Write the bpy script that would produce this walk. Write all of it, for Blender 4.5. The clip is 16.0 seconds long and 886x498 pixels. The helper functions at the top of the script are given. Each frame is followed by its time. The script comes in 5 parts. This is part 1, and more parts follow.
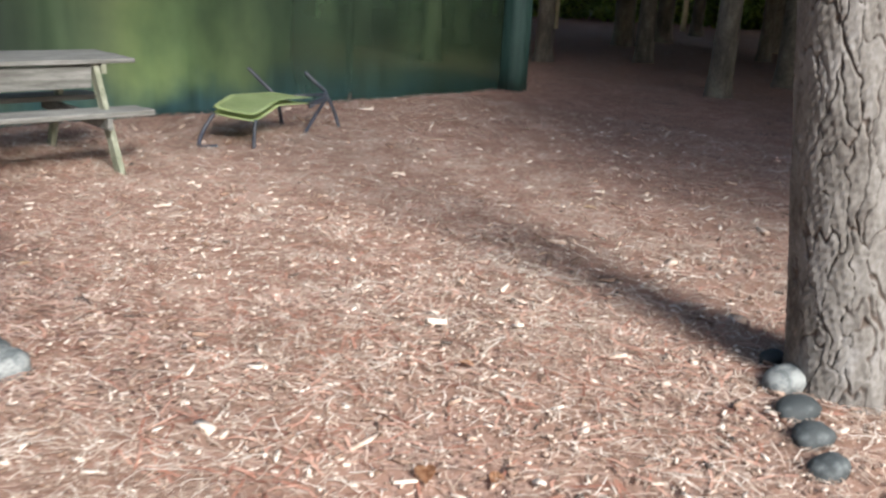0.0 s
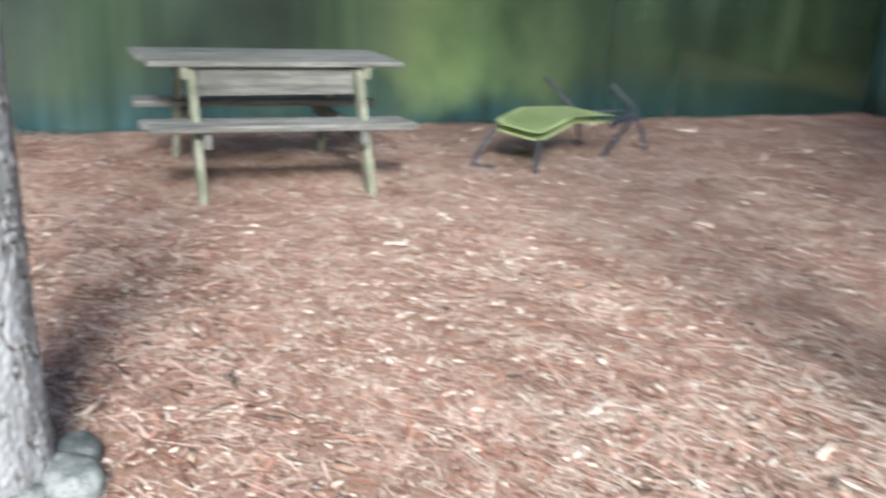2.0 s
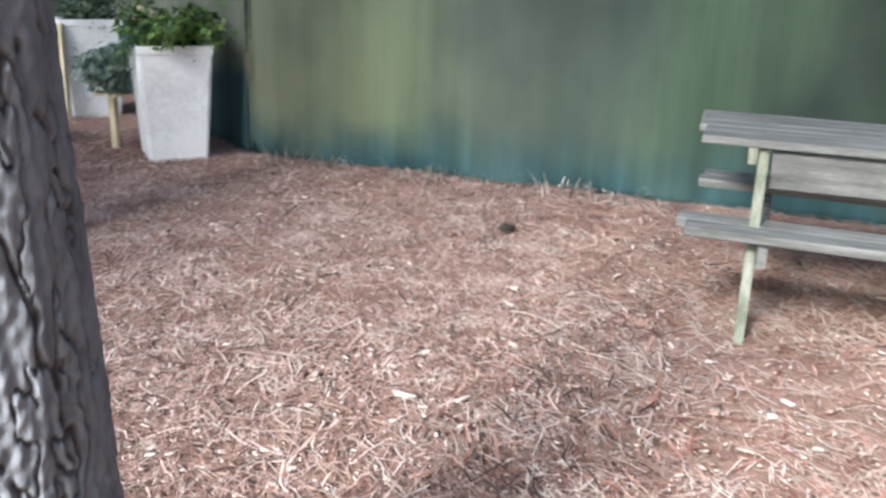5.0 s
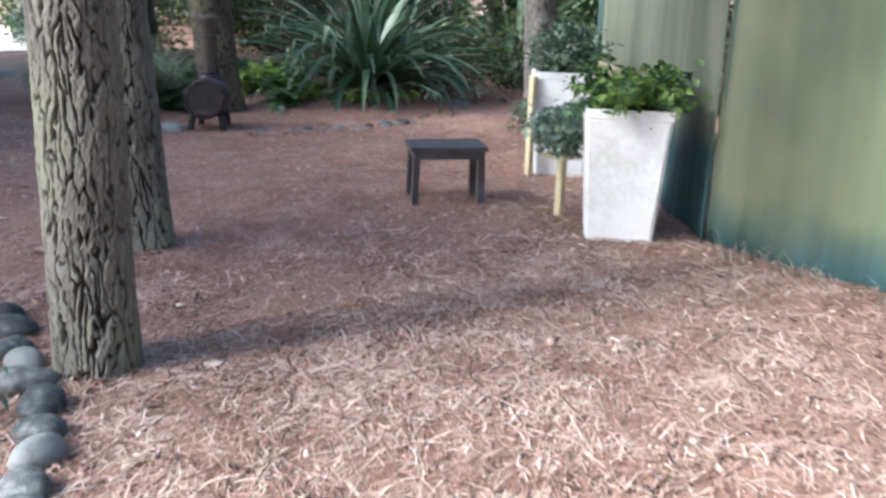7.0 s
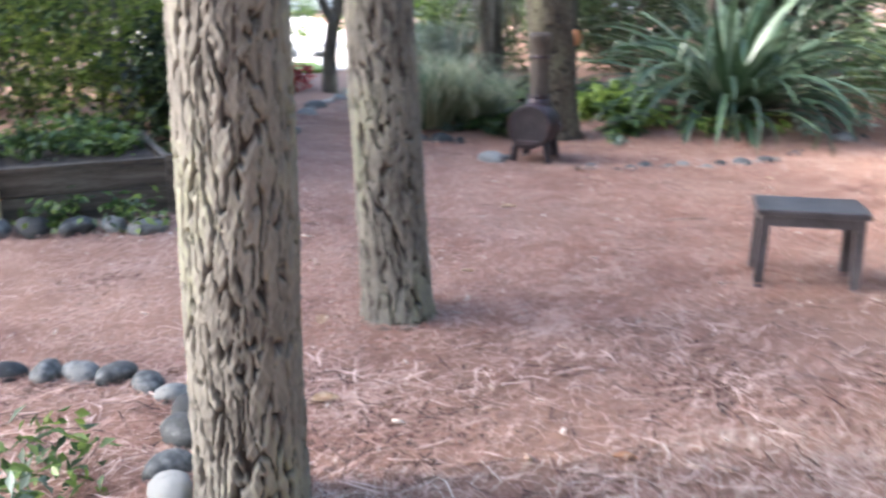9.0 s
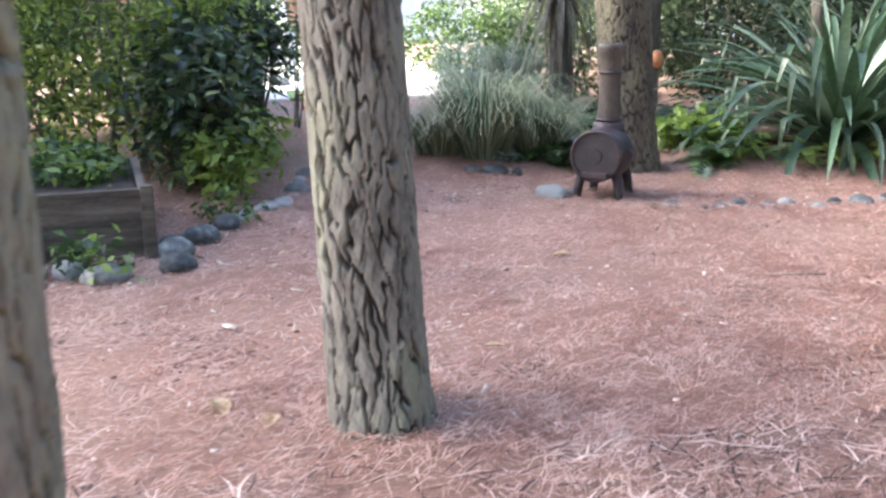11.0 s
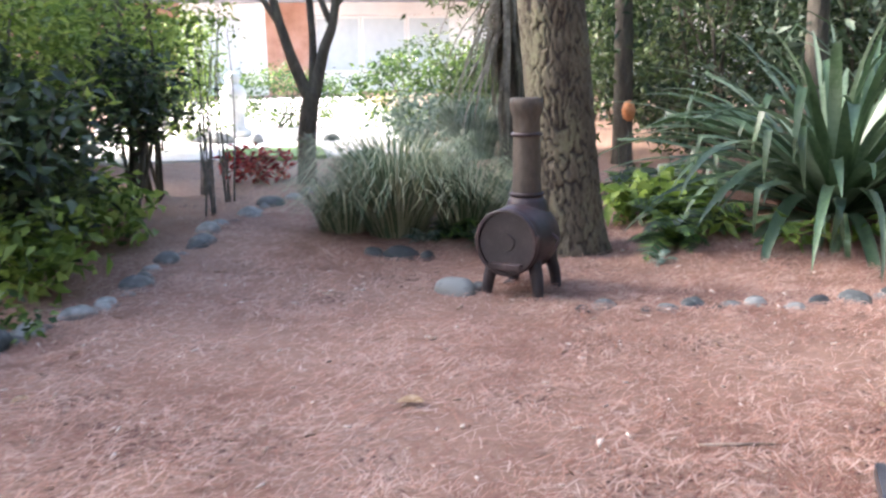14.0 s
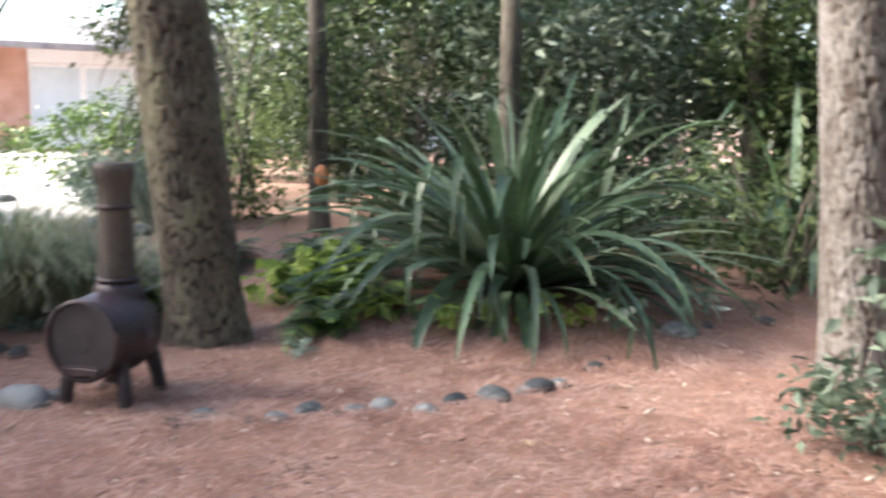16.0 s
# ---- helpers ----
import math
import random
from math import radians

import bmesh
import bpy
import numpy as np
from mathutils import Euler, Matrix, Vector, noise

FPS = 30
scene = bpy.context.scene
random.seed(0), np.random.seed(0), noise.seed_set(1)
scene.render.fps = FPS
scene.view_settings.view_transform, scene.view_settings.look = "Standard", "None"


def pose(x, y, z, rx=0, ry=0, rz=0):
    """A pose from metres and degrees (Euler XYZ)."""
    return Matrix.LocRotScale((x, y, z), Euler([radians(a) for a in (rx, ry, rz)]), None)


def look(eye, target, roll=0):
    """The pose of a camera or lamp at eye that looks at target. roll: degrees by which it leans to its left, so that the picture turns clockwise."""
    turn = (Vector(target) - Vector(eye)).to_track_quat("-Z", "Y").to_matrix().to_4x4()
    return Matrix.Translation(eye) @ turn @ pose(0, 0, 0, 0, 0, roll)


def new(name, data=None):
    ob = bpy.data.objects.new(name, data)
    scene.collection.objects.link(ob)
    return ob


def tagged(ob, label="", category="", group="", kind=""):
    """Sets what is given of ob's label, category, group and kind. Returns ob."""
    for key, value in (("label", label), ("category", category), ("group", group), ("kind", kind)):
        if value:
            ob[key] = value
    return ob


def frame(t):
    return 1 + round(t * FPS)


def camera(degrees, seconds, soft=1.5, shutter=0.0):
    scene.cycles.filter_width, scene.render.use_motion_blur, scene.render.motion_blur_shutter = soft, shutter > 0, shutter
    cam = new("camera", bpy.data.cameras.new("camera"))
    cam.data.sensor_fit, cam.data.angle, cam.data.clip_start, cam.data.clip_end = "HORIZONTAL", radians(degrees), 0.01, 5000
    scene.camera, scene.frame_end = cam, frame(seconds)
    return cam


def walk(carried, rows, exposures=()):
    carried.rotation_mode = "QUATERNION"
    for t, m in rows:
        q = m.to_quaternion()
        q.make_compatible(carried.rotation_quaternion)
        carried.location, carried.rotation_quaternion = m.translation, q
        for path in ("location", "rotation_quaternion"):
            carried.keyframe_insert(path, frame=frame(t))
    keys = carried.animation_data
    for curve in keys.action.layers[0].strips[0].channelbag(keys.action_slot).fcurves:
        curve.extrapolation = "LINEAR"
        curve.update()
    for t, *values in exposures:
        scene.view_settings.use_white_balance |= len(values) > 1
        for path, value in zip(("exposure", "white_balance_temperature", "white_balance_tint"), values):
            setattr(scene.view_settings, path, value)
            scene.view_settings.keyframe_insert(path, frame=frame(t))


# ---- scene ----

cam = camera(52.2, 16.0, soft=2.5, shutter=0.5)
ROWS = [
    (0.0, (0.115, -0.246, 1.56), (1.382, -1.679, 0.975), 3.2),
    (0.5, (0.268, -0.58, 1.557), (1.526, -2.016, 0.961), 4.1),
    (1.0, (0.467, -0.887, 1.545), (1.881, -2.17, 0.949), 3.1),
    (1.5, (0.722, -1.155, 1.545), (2.188, -2.374, 0.941), 2.8),
    (2.0, (1.015, -1.404, 1.512), (2.708, -2.268, 0.889), 3.3),
    (2.5, (1.281, -1.58, 1.478), (3.123, -2.11, 0.907), 1.8),
    (3.0, (1.61, -1.688, 1.483), (3.504, -2.042, 0.95), 1.2),
    (3.5, (1.96, -1.86, 1.46), (3.879, -1.904, 0.9), 2.4),
    (3.7, (2.08, -1.928, 1.451), (4.004, -1.862, 0.91), 1.6),
    (5.8, (2.992, -2.302, 1.571), (4.676, -1.417, 0.954), 2.3),
    (6.0, (3.146, -2.273, 1.567), (4.767, -1.254, 0.987), 2.1),
    (6.5, (3.489, -2.168, 1.561), (4.835, -0.815, 0.961), 2.4),
    (7.0, (3.814, -1.97, 1.533), (5.08, -0.529, 0.967), 1.8),
    (7.5, (4.168, -1.754, 1.553), (5.223, -0.153, 0.983), 1.7),
    (8.0, (4.431, -1.559, 1.561), (5.292, 0.155, 0.995), 1.7),
    (8.5, (4.617, -1.29, 1.56), (5.406, 0.483, 1.076), 1.5),
    (9.0, (4.808, -0.972, 1.508), (5.392, 0.859, 0.957), 0.2),
    (9.2, (4.885, -0.809, 1.489), (5.369, 1.059, 0.965), 1.9),
    (11.5, (5.67, 0.447, 1.231), (6.082, 2.357, 0.801), -0.6),
    (12.0, (5.936, 0.714, 1.223), (6.328, 2.646, 0.889), 0.0),
    (12.5, (6.136, 0.87, 1.262), (6.527, 2.799, 0.908), -1.0),
    (13.0, (6.302, 1.125, 1.248), (6.823, 3.024, 0.898), -0.2),
    (13.5, (6.449, 1.344, 1.264), (6.835, 3.259, 0.836), 0.0),
    (14.0, (6.661, 1.531, 1.273), (7.031, 3.461, 0.898), -1.1),
    (14.5, (6.812, 1.753, 1.277), (7.396, 3.631, 0.911), -0.9),
    (15.0, (7.021, 1.891, 1.283), (7.704, 3.745, 0.973), 0.4),
    (15.5, (7.317, 1.992, 1.344), (8.025, 3.841, 1.059), 2.3),
    (16.0, (7.737, 2.076, 1.289), (8.583, 3.87, 1.039), 0.6),
]

walk(cam, [(t, look(eye, target, roll)) for t, eye, target, roll in ROWS],
     exposures=[(0.0, 1.70, 6350, 9), (1.0, 1.88, 6250, 6), (2.2, 1.82, 5950, 6), (3.0, 1.74, 5700, 6), (3.6, 1.72, 5700, 6), (4.5, 1.95, 5800, 8), (6.2, 2.30, 5900, 9), (7.5, 3.0, 6000, 10), (8.3, 3.35, 6150, 13), (9.0, 3.65, 6450, 15), (12.0, 3.95, 6550, 15), (14.0, 3.7, 6800, 16), (15.5, 3.45, 7000, 16), (16.0, 3.35, 7000, 15)])

# sky and a wide, hazy sun from the open west side
world = bpy.data.worlds.new("sky")
scene.world = world
world.use_nodes = True
sky = world.node_tree.nodes.new("ShaderNodeTexSky")
sky.sky_type, sky.sun_disc = "NISHITA", False
sky.sun_elevation, sky.sun_rotation = radians(36), radians(-70)
sky.dust_density, sky.air_density = 2.0, 1.0
backdrop_light = world.node_tree.nodes["Background"]
backdrop_light.inputs["Strength"].default_value = 0.10
world.node_tree.links.new(sky.outputs[0], backdrop_light.inputs[0])
sun = new("sun", bpy.data.lights.new("sun", "SUN"))
sun.data.energy, sun.data.angle, sun.data.color = 2.6, radians(18), (1.0, 0.975, 0.94)
sun.matrix_world = look((-9.4, 3.4, 7.2), (0, 0, 0))


# ---- materials ----
def material(name, colours, scale=8.0, rough=0.8, bump=0.3, fine=60.0, stretch=(1, 1, 1), coords="Object", island=0.0, metal=0.0,
             see_through=0.0, glow_through=0.0, obj_random=0.0, inner=None, grain=.5):
    """A surface of two or three colours in broad patches, with finer grain and relief."""
    m = bpy.data.materials.new(name)
    m.use_nodes = True
    nt = m.node_tree
    n, link = nt.nodes, nt.links.new
    bsdf, out = n["Principled BSDF"], n["Material Output"]
    tc = n.new("ShaderNodeTexCoord")
    mp = n.new("ShaderNodeMapping")
    mp.inputs["Scale"].default_value = stretch
    link(tc.outputs[coords], mp.inputs[0])
    big, small = n.new("ShaderNodeTexNoise"), n.new("ShaderNodeTexNoise")
    for tex, s, d in ((big, scale, 4), (small, fine, 3)):
        tex.inputs["Scale"].default_value, tex.inputs["Detail"].default_value = s, d
        link(mp.outputs[0], tex.inputs["Vector"])
    mix = n.new("ShaderNodeMath")
    mix.operation = "MULTIPLY_ADD"
    link(small.outputs["Fac"], mix.inputs[0])
    mix.inputs[1].default_value = grain
    link(big.outputs["Fac"], mix.inputs[2])
    ramp = n.new("ShaderNodeValToRGB")
    ramp.color_ramp.elements[0].position, ramp.color_ramp.elements[1].position = 0.27 + grain / 2, 0.73 + grain / 2
    ramp.color_ramp.elements[0].color = (*colours[0], 1)
    ramp.color_ramp.elements[1].color = (*colours[-1], 1)
    if len(colours) == 3:
        ramp.color_ramp.elements.new(0.5 + grain / 2).color = (*colours[1], 1)
    fac = mix.outputs[0]
    if island or obj_random:
        src = n.new("ShaderNodeNewGeometry").outputs["Random Per Island"] if island else n.new("ShaderNodeObjectInfo").outputs["Random"]
        shift = n.new("ShaderNodeMath")
        shift.operation = "MULTIPLY_ADD"
        link(src, shift.inputs[0])
        k = island or obj_random
        shift.inputs[1].default_value = k
        link(fac, shift.inputs[2])
        low = n.new("ShaderNodeMath")
        low.operation = "SUBTRACT"
        link(shift.outputs[0], low.inputs[0])
        low.inputs[1].default_value = k / 2
        fac = low.outputs[0]
    link(fac, ramp.inputs[0])
    colour = ramp.outputs[0]
    # inner: dark inner-bark tone that also paints shade into the fissures
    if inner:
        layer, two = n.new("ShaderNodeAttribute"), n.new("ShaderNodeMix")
        layer.attribute_name, two.data_type = "plate_mask", "RGBA"
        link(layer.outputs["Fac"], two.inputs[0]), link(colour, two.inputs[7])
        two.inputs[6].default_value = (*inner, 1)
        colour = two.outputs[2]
    link(colour, bsdf.inputs["Base Color"])
    bsdf.inputs["Roughness"].default_value, bsdf.inputs["Metallic"].default_value = rough, metal
    if bump:
        b = n.new("ShaderNodeBump")
        b.inputs["Strength"].default_value, b.inputs["Distance"].default_value = bump, 0.01
        link(mix.outputs[0], b.inputs["Height"])
        link(b.outputs[0], bsdf.inputs["Normal"])
    shader = bsdf.outputs[0]
    if glow_through:
        tl, ms = n.new("ShaderNodeBsdfTranslucent"), n.new("ShaderNodeMixShader")
        link(ramp.outputs[0], tl.inputs[0])
        ms.inputs[0].default_value = glow_through
        link(shader, ms.inputs[1]), link(tl.outputs[0], ms.inputs[2])
        shader = ms.outputs[0]
    if see_through:
        tr, ms = n.new("ShaderNodeBsdfTransparent"), n.new("ShaderNodeMixShader")
        ms.inputs[0].default_value = see_through
        link(shader, ms.inputs[1]), link(tr.outputs[0], ms.inputs[2])
        shader = ms.outputs[0]
    link(shader, out.inputs[0])
    return m


GROUND = material("forest_litter", [(.105, .054, .040), (.25, .148, .108), (.39, .265, .21)], 1.4, .95, 1.0, 30, grain=1.1)
NEEDLE_RED = material("rust_red_pine_needles", [(.19, .09, .066), (.38, .215, .166), (.56, .40, .335)], 3, .8, 0, 30, island=.65)
NEEDLE_RUST = material("deep_rust_pine_needles", [(.17, .065, .043), (.36, .165, .112), (.52, .31, .235)], 3, .8, 0, 30, island=.65)
NEEDLE_DARK = material("dark_brown_needles", [(.05, .026, .02), (.11, .06, .045), (.2, .12, .095)], 3, .8, 0, 30, island=.65)
NEEDLE_STRAW = material("pink_brown_straw", [(.26, .14, .105), (.47, .31, .245), (.66, .50, .43)], 3, .8, 0, 30, island=.65)
NEEDLE_PALE = material("bleached_pine_needles", [(.30, .215, .16), (.48, .39, .31), (.68, .60, .52)], 3, .8, 0, 30, island=.65)
NEEDLE = material("dry_pine_needles", [(.17, .10, .072), (.345, .237, .178), (.55, .43, .35)], 3, .8, 0, 30, island=.65)
CHIP = material("weathered_wood_chips", [(.20, .125, .088), (.39, .285, .22), (.61, .53, .455)], 6, .85, .2, 60, island=.75)
# inner= darkens the fissures, part bark colour, part painted crack shade
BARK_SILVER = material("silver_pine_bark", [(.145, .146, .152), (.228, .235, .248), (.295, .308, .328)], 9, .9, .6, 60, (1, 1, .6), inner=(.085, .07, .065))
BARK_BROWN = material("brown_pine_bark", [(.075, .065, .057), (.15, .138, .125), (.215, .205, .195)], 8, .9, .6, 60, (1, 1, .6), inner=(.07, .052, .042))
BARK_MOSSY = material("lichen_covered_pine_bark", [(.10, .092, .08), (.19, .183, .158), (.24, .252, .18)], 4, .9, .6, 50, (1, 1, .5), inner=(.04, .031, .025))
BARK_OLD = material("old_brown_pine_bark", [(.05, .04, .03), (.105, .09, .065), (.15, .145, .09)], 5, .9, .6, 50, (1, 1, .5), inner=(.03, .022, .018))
BARK_DARK = material("dark_bark", [(.045, .04, .032), (.095, .082, .066), (.16, .145, .11)], 6, .9, .5, 40, (1, 1, .4))
GREY_WOOD = material("weathered_grey_timber", [(.075, .074, .066), (.13, .129, .118), (.205, .203, .19)], 5, .85, .45, 45, (6, .6, 6))
MOSS_WOOD = material("mossy_weathered_timber", [(.10, .108, .072), (.185, .193, .138), (.28, .285, .235)], 5, .85, .35, 45, (4, 4, .8))
# bed timber colour lowered to hold the shade it stands in
BED_WOOD = material("shade_darkened_timber", [(.036, .03, .025), (.085, .073, .058), (.15, .132, .11)], 4, .85, .35, 40, (.6, 5, 5))
STICK_WOOD = material("dry_stick_bark", [(.14, .10, .075), (.25, .19, .15), (.38, .31, .26)], 8, .85, .2, 50)
PALE_WOOD = material("pale_timber", [(.45, .38, .22), (.62, .55, .36), (.72, .66, .48)], 5, .7, .2, 45, (4, 4, .8))
LIME = material("lime_green_plastic", [(.30, .38, .17), (.40, .49, .23), (.47, .55, .30)], 3, .5, .08, 40)
BLACK_TUBE = material("dark_blue_black_steel", [(.012, .014, .02), (.03, .034, .048), (.06, .065, .08)], 8, .45, .05, 60)
WHITE = material("white_glazed_planter", [(.62, .63, .62), (.78, .79, .79), (.84, .85, .85)], 2.5, .45, .06, 30)
SOIL = material("dark_potting_soil", [(.015, .011, .008), (.04, .03, .022), (.07, .05, .04)], 10, .95, .8, 60)
STOOL = material("dark_grey_brown_plastic", [(.03, .028, .032), (.058, .055, .062), (.095, .092, .10)], 5, .35, .1, 60)
IRON = material("rusty_cast_iron", [(.013, .008, .011), (.030, .018, .022), (.066, .038, .041)], 7, .5, .3, 60, metal=.1)
IRON_DOOR = material("blackened_iron", [(.008, .006, .008), (.018, .012, .016), (.036, .026, .030)], 8, .6, .3, 60)
FLUE = material("rusty_brown_flue", [(.03, .022, .018), (.058, .045, .036), (.092, .073, .058)], 5, .65, .25, 50, (1, 1, .5))
STONE = material("grey_river_stone", [(.03, .036, .038), (.08, .09, .092), (.21, .22, .215)], 5, .75, .35, 45, obj_random=.8)
STONE_PALE = material("pale_grey_stone", [(.09, .095, .095), (.18, .185, .18), (.30, .30, .29)], 5, .8, .35, 45, obj_random=.7)
FLAX = material("flax_leaf", [(.035, .072, .036), (.075, .13, .066), (.17, .23, .155)], 3, .4, .06, 40, (1, 1, 1), obj_random=.5, glow_through=.2)
LEAF = material("glossy_green_leaf", [(.025, .06, .018), (.07, .14, .035), (.17, .26, .06)], 2, .45, 0, 30, island=.7, glow_through=.35)
LEAF_DARK = material("dark_green_leaf", [(.012, .03, .014), (.035, .07, .028), (.09, .14, .05)], 1.2, .45, 0, 25, island=.7, glow_through=.25)
LEAF_LIME = material("lime_green_leaf", [(.10, .17, .035), (.21, .32, .065), (.36, .47, .12)], 2, .45, 0, 30, island=.7, glow_through=.5)
LEAF_SILVER = material("silver_green_leaf", [(.10, .16, .12), (.19, .27, .21), (.36, .42, .35)], 2, .6, 0, 30, island=.6, glow_through=.25)
LEAF_GREY = material("grey_green_leaf", [(.045, .08, .055), (.09, .14, .09), (.18, .235, .165)], 2, .55, 0, 30, island=.6, glow_through=.3)
LEAF_MID = material("mid_green_leaf", [(.03, .06, .022), (.075, .12, .045), (.16, .21, .085)], 1.5, .45, 0, 25, island=.7, glow_through=.45)
LEAF_RED = material("crimson_leaf", [(.15, .008, .012), (.32, .02, .03), (.46, .06, .05)], 3, .5, 0, 30, island=.6, glow_through=.3)
GRASS = material("tussock_grass", [(.085, .14, .075), (.22, .28, .165), (.43, .43, .29)], 2, .6, 0, 30, island=.8, glow_through=.3)
DEAD_LEAF = material("dry_grey_palm_leaf", [(.12, .11, .085), (.24, .22, .18), (.36, .34, .29)], 3, .8, 0, 30, island=.7)
PINE_GREEN = material("pine_needles", [(.015, .035, .015), (.035, .07, .025), (.07, .11, .04)], 1, .6, 0, 20, island=.6)
BRICK = material("salmon_brick", [(.38, .19, .13), (.48, .26, .19), (.54, .33, .26)], 3, .85, .2, 40)
RENDER_WHITE = material("white_render", [(.78, .78, .78), (.84, .84, .84), (.88, .88, .88)], 2, .7, .05, 30)
ROOF = material("grey_roof", [(.14, .13, .13), (.22, .21, .21), (.28, .27, .27)], 3, .7, .2, 30)
# pane colour lightened to stand for daylight glare on the glass
GLASS_GLARE = material("glare_pale_glass", [(.52, .58, .61), (.62, .68, .71), (.70, .75, .78)], .6, .1, 0, 4)
GRAVEL = material("pale_garden_gravel", [(.58, .53, .50), (.69, .65, .62), (.78, .75, .73)], 6, .9, .5, 70)
LAWN = material("lawn", [(.09, .15, .03), (.16, .25, .05), (.24, .33, .08)], 3, .8, .5, 60)
STATUE = material("white_stone", [(.60, .60, .58), (.74, .74, .72), (.8, .8, .79)], 4, .7, .15, 40)
TERRACOTTA = material("orange_terracotta", [(.40, .14, .05), (.55, .21, .08), (.66, .30, .14)], 5, .7, .1, 40)


def netting(bleached=False):
    """Green windbreak cloth: broad tones along its length, long vertical streaks, a blue-green foot, open enough to see
    through.
    """
    m = bpy.data.materials.new("green_windbreak_cloth")
    m.use_nodes = True
    nt = m.node_tree
    n, link = nt.nodes, nt.links.new
    bsdf, out = n["Principled BSDF"], n["Material Output"]
    bsdf.inputs["Roughness"].default_value = .7
    tc = n.new("ShaderNodeTexCoord")

    def noise_at(stretch, scale, detail=3):
        mp, tex = n.new("ShaderNodeMapping"), n.new("ShaderNodeTexNoise")
        mp.inputs["Scale"].default_value = stretch
        tex.inputs["Scale"].default_value, tex.inputs["Detail"].default_value = scale, detail
        link(tc.outputs["Object"], mp.inputs[0]), link(mp.outputs[0], tex.inputs["Vector"])
        return tex.outputs["Fac"]

    def ramp(fac, *stops):
        r = n.new("ShaderNodeValToRGB")
        r.color_ramp.elements[0].position, r.color_ramp.elements[0].color = stops[0][0], (*stops[0][1], 1)
        r.color_ramp.elements[1].position, r.color_ramp.elements[1].color = stops[-1][0], (*stops[-1][1], 1)
        for p, c in stops[1:-1]:
            r.color_ramp.elements.new(p).color = (*c, 1)
        link(fac, r.inputs[0])
        return r.outputs[0]

    def blend(fac, a, b):
        x = n.new("ShaderNodeMix")
        x.data_type = "RGBA"
        link(fac, x.inputs[0]), link(a, x.inputs[6]), link(b, x.inputs[7])
        return x.outputs[2]

    streak = noise_at((1, 1, .22), .75, 5)
    fine = noise_at((1, 1, .07), 6, 4)
    blotch = noise_at((1, 1, .8), 1.1, 4)
    sep = n.new("ShaderNodeSeparateXYZ")
    link(tc.outputs["Object"], sep.inputs[0])
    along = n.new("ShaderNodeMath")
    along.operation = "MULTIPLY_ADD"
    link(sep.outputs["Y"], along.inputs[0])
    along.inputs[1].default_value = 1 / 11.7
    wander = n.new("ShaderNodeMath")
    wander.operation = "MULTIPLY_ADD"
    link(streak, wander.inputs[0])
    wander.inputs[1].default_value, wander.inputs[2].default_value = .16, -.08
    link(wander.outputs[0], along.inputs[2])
    # tone varies along the fence: greenest near mid-length, darker north of it
    tonal = ramp(along.outputs[0], (0, (.04, .07, .042)), (.35, (.05, .085, .05)), (.45, (.19, .285, .125)), (.51, (.155, .215, .115)), (.60, (.053, .080, .056)), (.72, (.038, .064, .052)),
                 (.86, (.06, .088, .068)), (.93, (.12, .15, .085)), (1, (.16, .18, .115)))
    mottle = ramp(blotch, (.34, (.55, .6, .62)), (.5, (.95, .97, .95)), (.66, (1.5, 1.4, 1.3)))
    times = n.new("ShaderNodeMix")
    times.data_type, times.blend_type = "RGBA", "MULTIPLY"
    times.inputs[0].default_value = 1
    link(tonal, times.inputs[6]), link(mottle, times.inputs[7])
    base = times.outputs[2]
    pale_green = ramp(fine, (.35, (.105, .19, .085)), (.65, (.205, .31, .16)))
    col = blend(ramp(streak, (.50, (0, 0, 0)), (.80, (.75, .75, .75))), base, pale_green)
    # sun-bleached towards the northern corner
    fade = n.new("ShaderNodeMapRange")
    link(sep.outputs["Y"], fade.inputs[0])
    fade.inputs[1].default_value, fade.inputs[2].default_value, fade.inputs[3].default_value, fade.inputs[4].default_value = (-1, 0, .8, .8) if bleached else (8.5, 11.5, 0, .35)
    pale = ramp(fine, (.3, (.16, .18, .13)), (.7, (.28, .29, .23)))
    col = blend(fade.outputs[0], col, pale)
    height = n.new("ShaderNodeMath")
    height.operation = "MULTIPLY_ADD"
    link(blotch, height.inputs[0])
    height.inputs[1].default_value = .5 if bleached else .9
    link(sep.outputs["Z"], height.inputs[2])
    foot = ramp(height.outputs[0], (.80 if bleached else .50, (1, 1, 1)), (1.0 if bleached else .95, (0, 0, 0)))
    teal = ramp(fine, (.3, (.02, .06, .06)), (.7, (.05, .13, .14)))
    col = blend(foot, col, teal)
    link(col, bsdf.inputs["Base Color"])
    tl, tr = n.new("ShaderNodeBsdfTranslucent"), n.new("ShaderNodeBsdfTransparent")
    link(col, tl.inputs[0])
    tr.inputs[0].default_value = (.50, .60, .47, 1)
    m1, m2 = n.new("ShaderNodeMixShader"), n.new("ShaderNodeMixShader")
    m1.inputs[0].default_value = .35
    link(bsdf.outputs[0], m1.inputs[1]), link(tl.outputs[0], m1.inputs[2])
    # worn, more open weave towards the southern end
    wear = n.new("ShaderNodeMapRange")
    link(sep.outputs["Y"], wear.inputs[0])
    wear.inputs[1].default_value, wear.inputs[2].default_value = 1.6, 4.8
    wear.inputs[3].default_value, wear.inputs[4].default_value = (.12, .12) if bleached else (.66, .16)
    link(wear.outputs[0], m2.inputs[0])
    link(m1.outputs[0], m2.inputs[1]), link(tr.outputs[0], m2.inputs[2])
    link(m2.outputs[0], out.inputs[0])
    return m


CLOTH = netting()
CLOTH_PALE = netting(True)
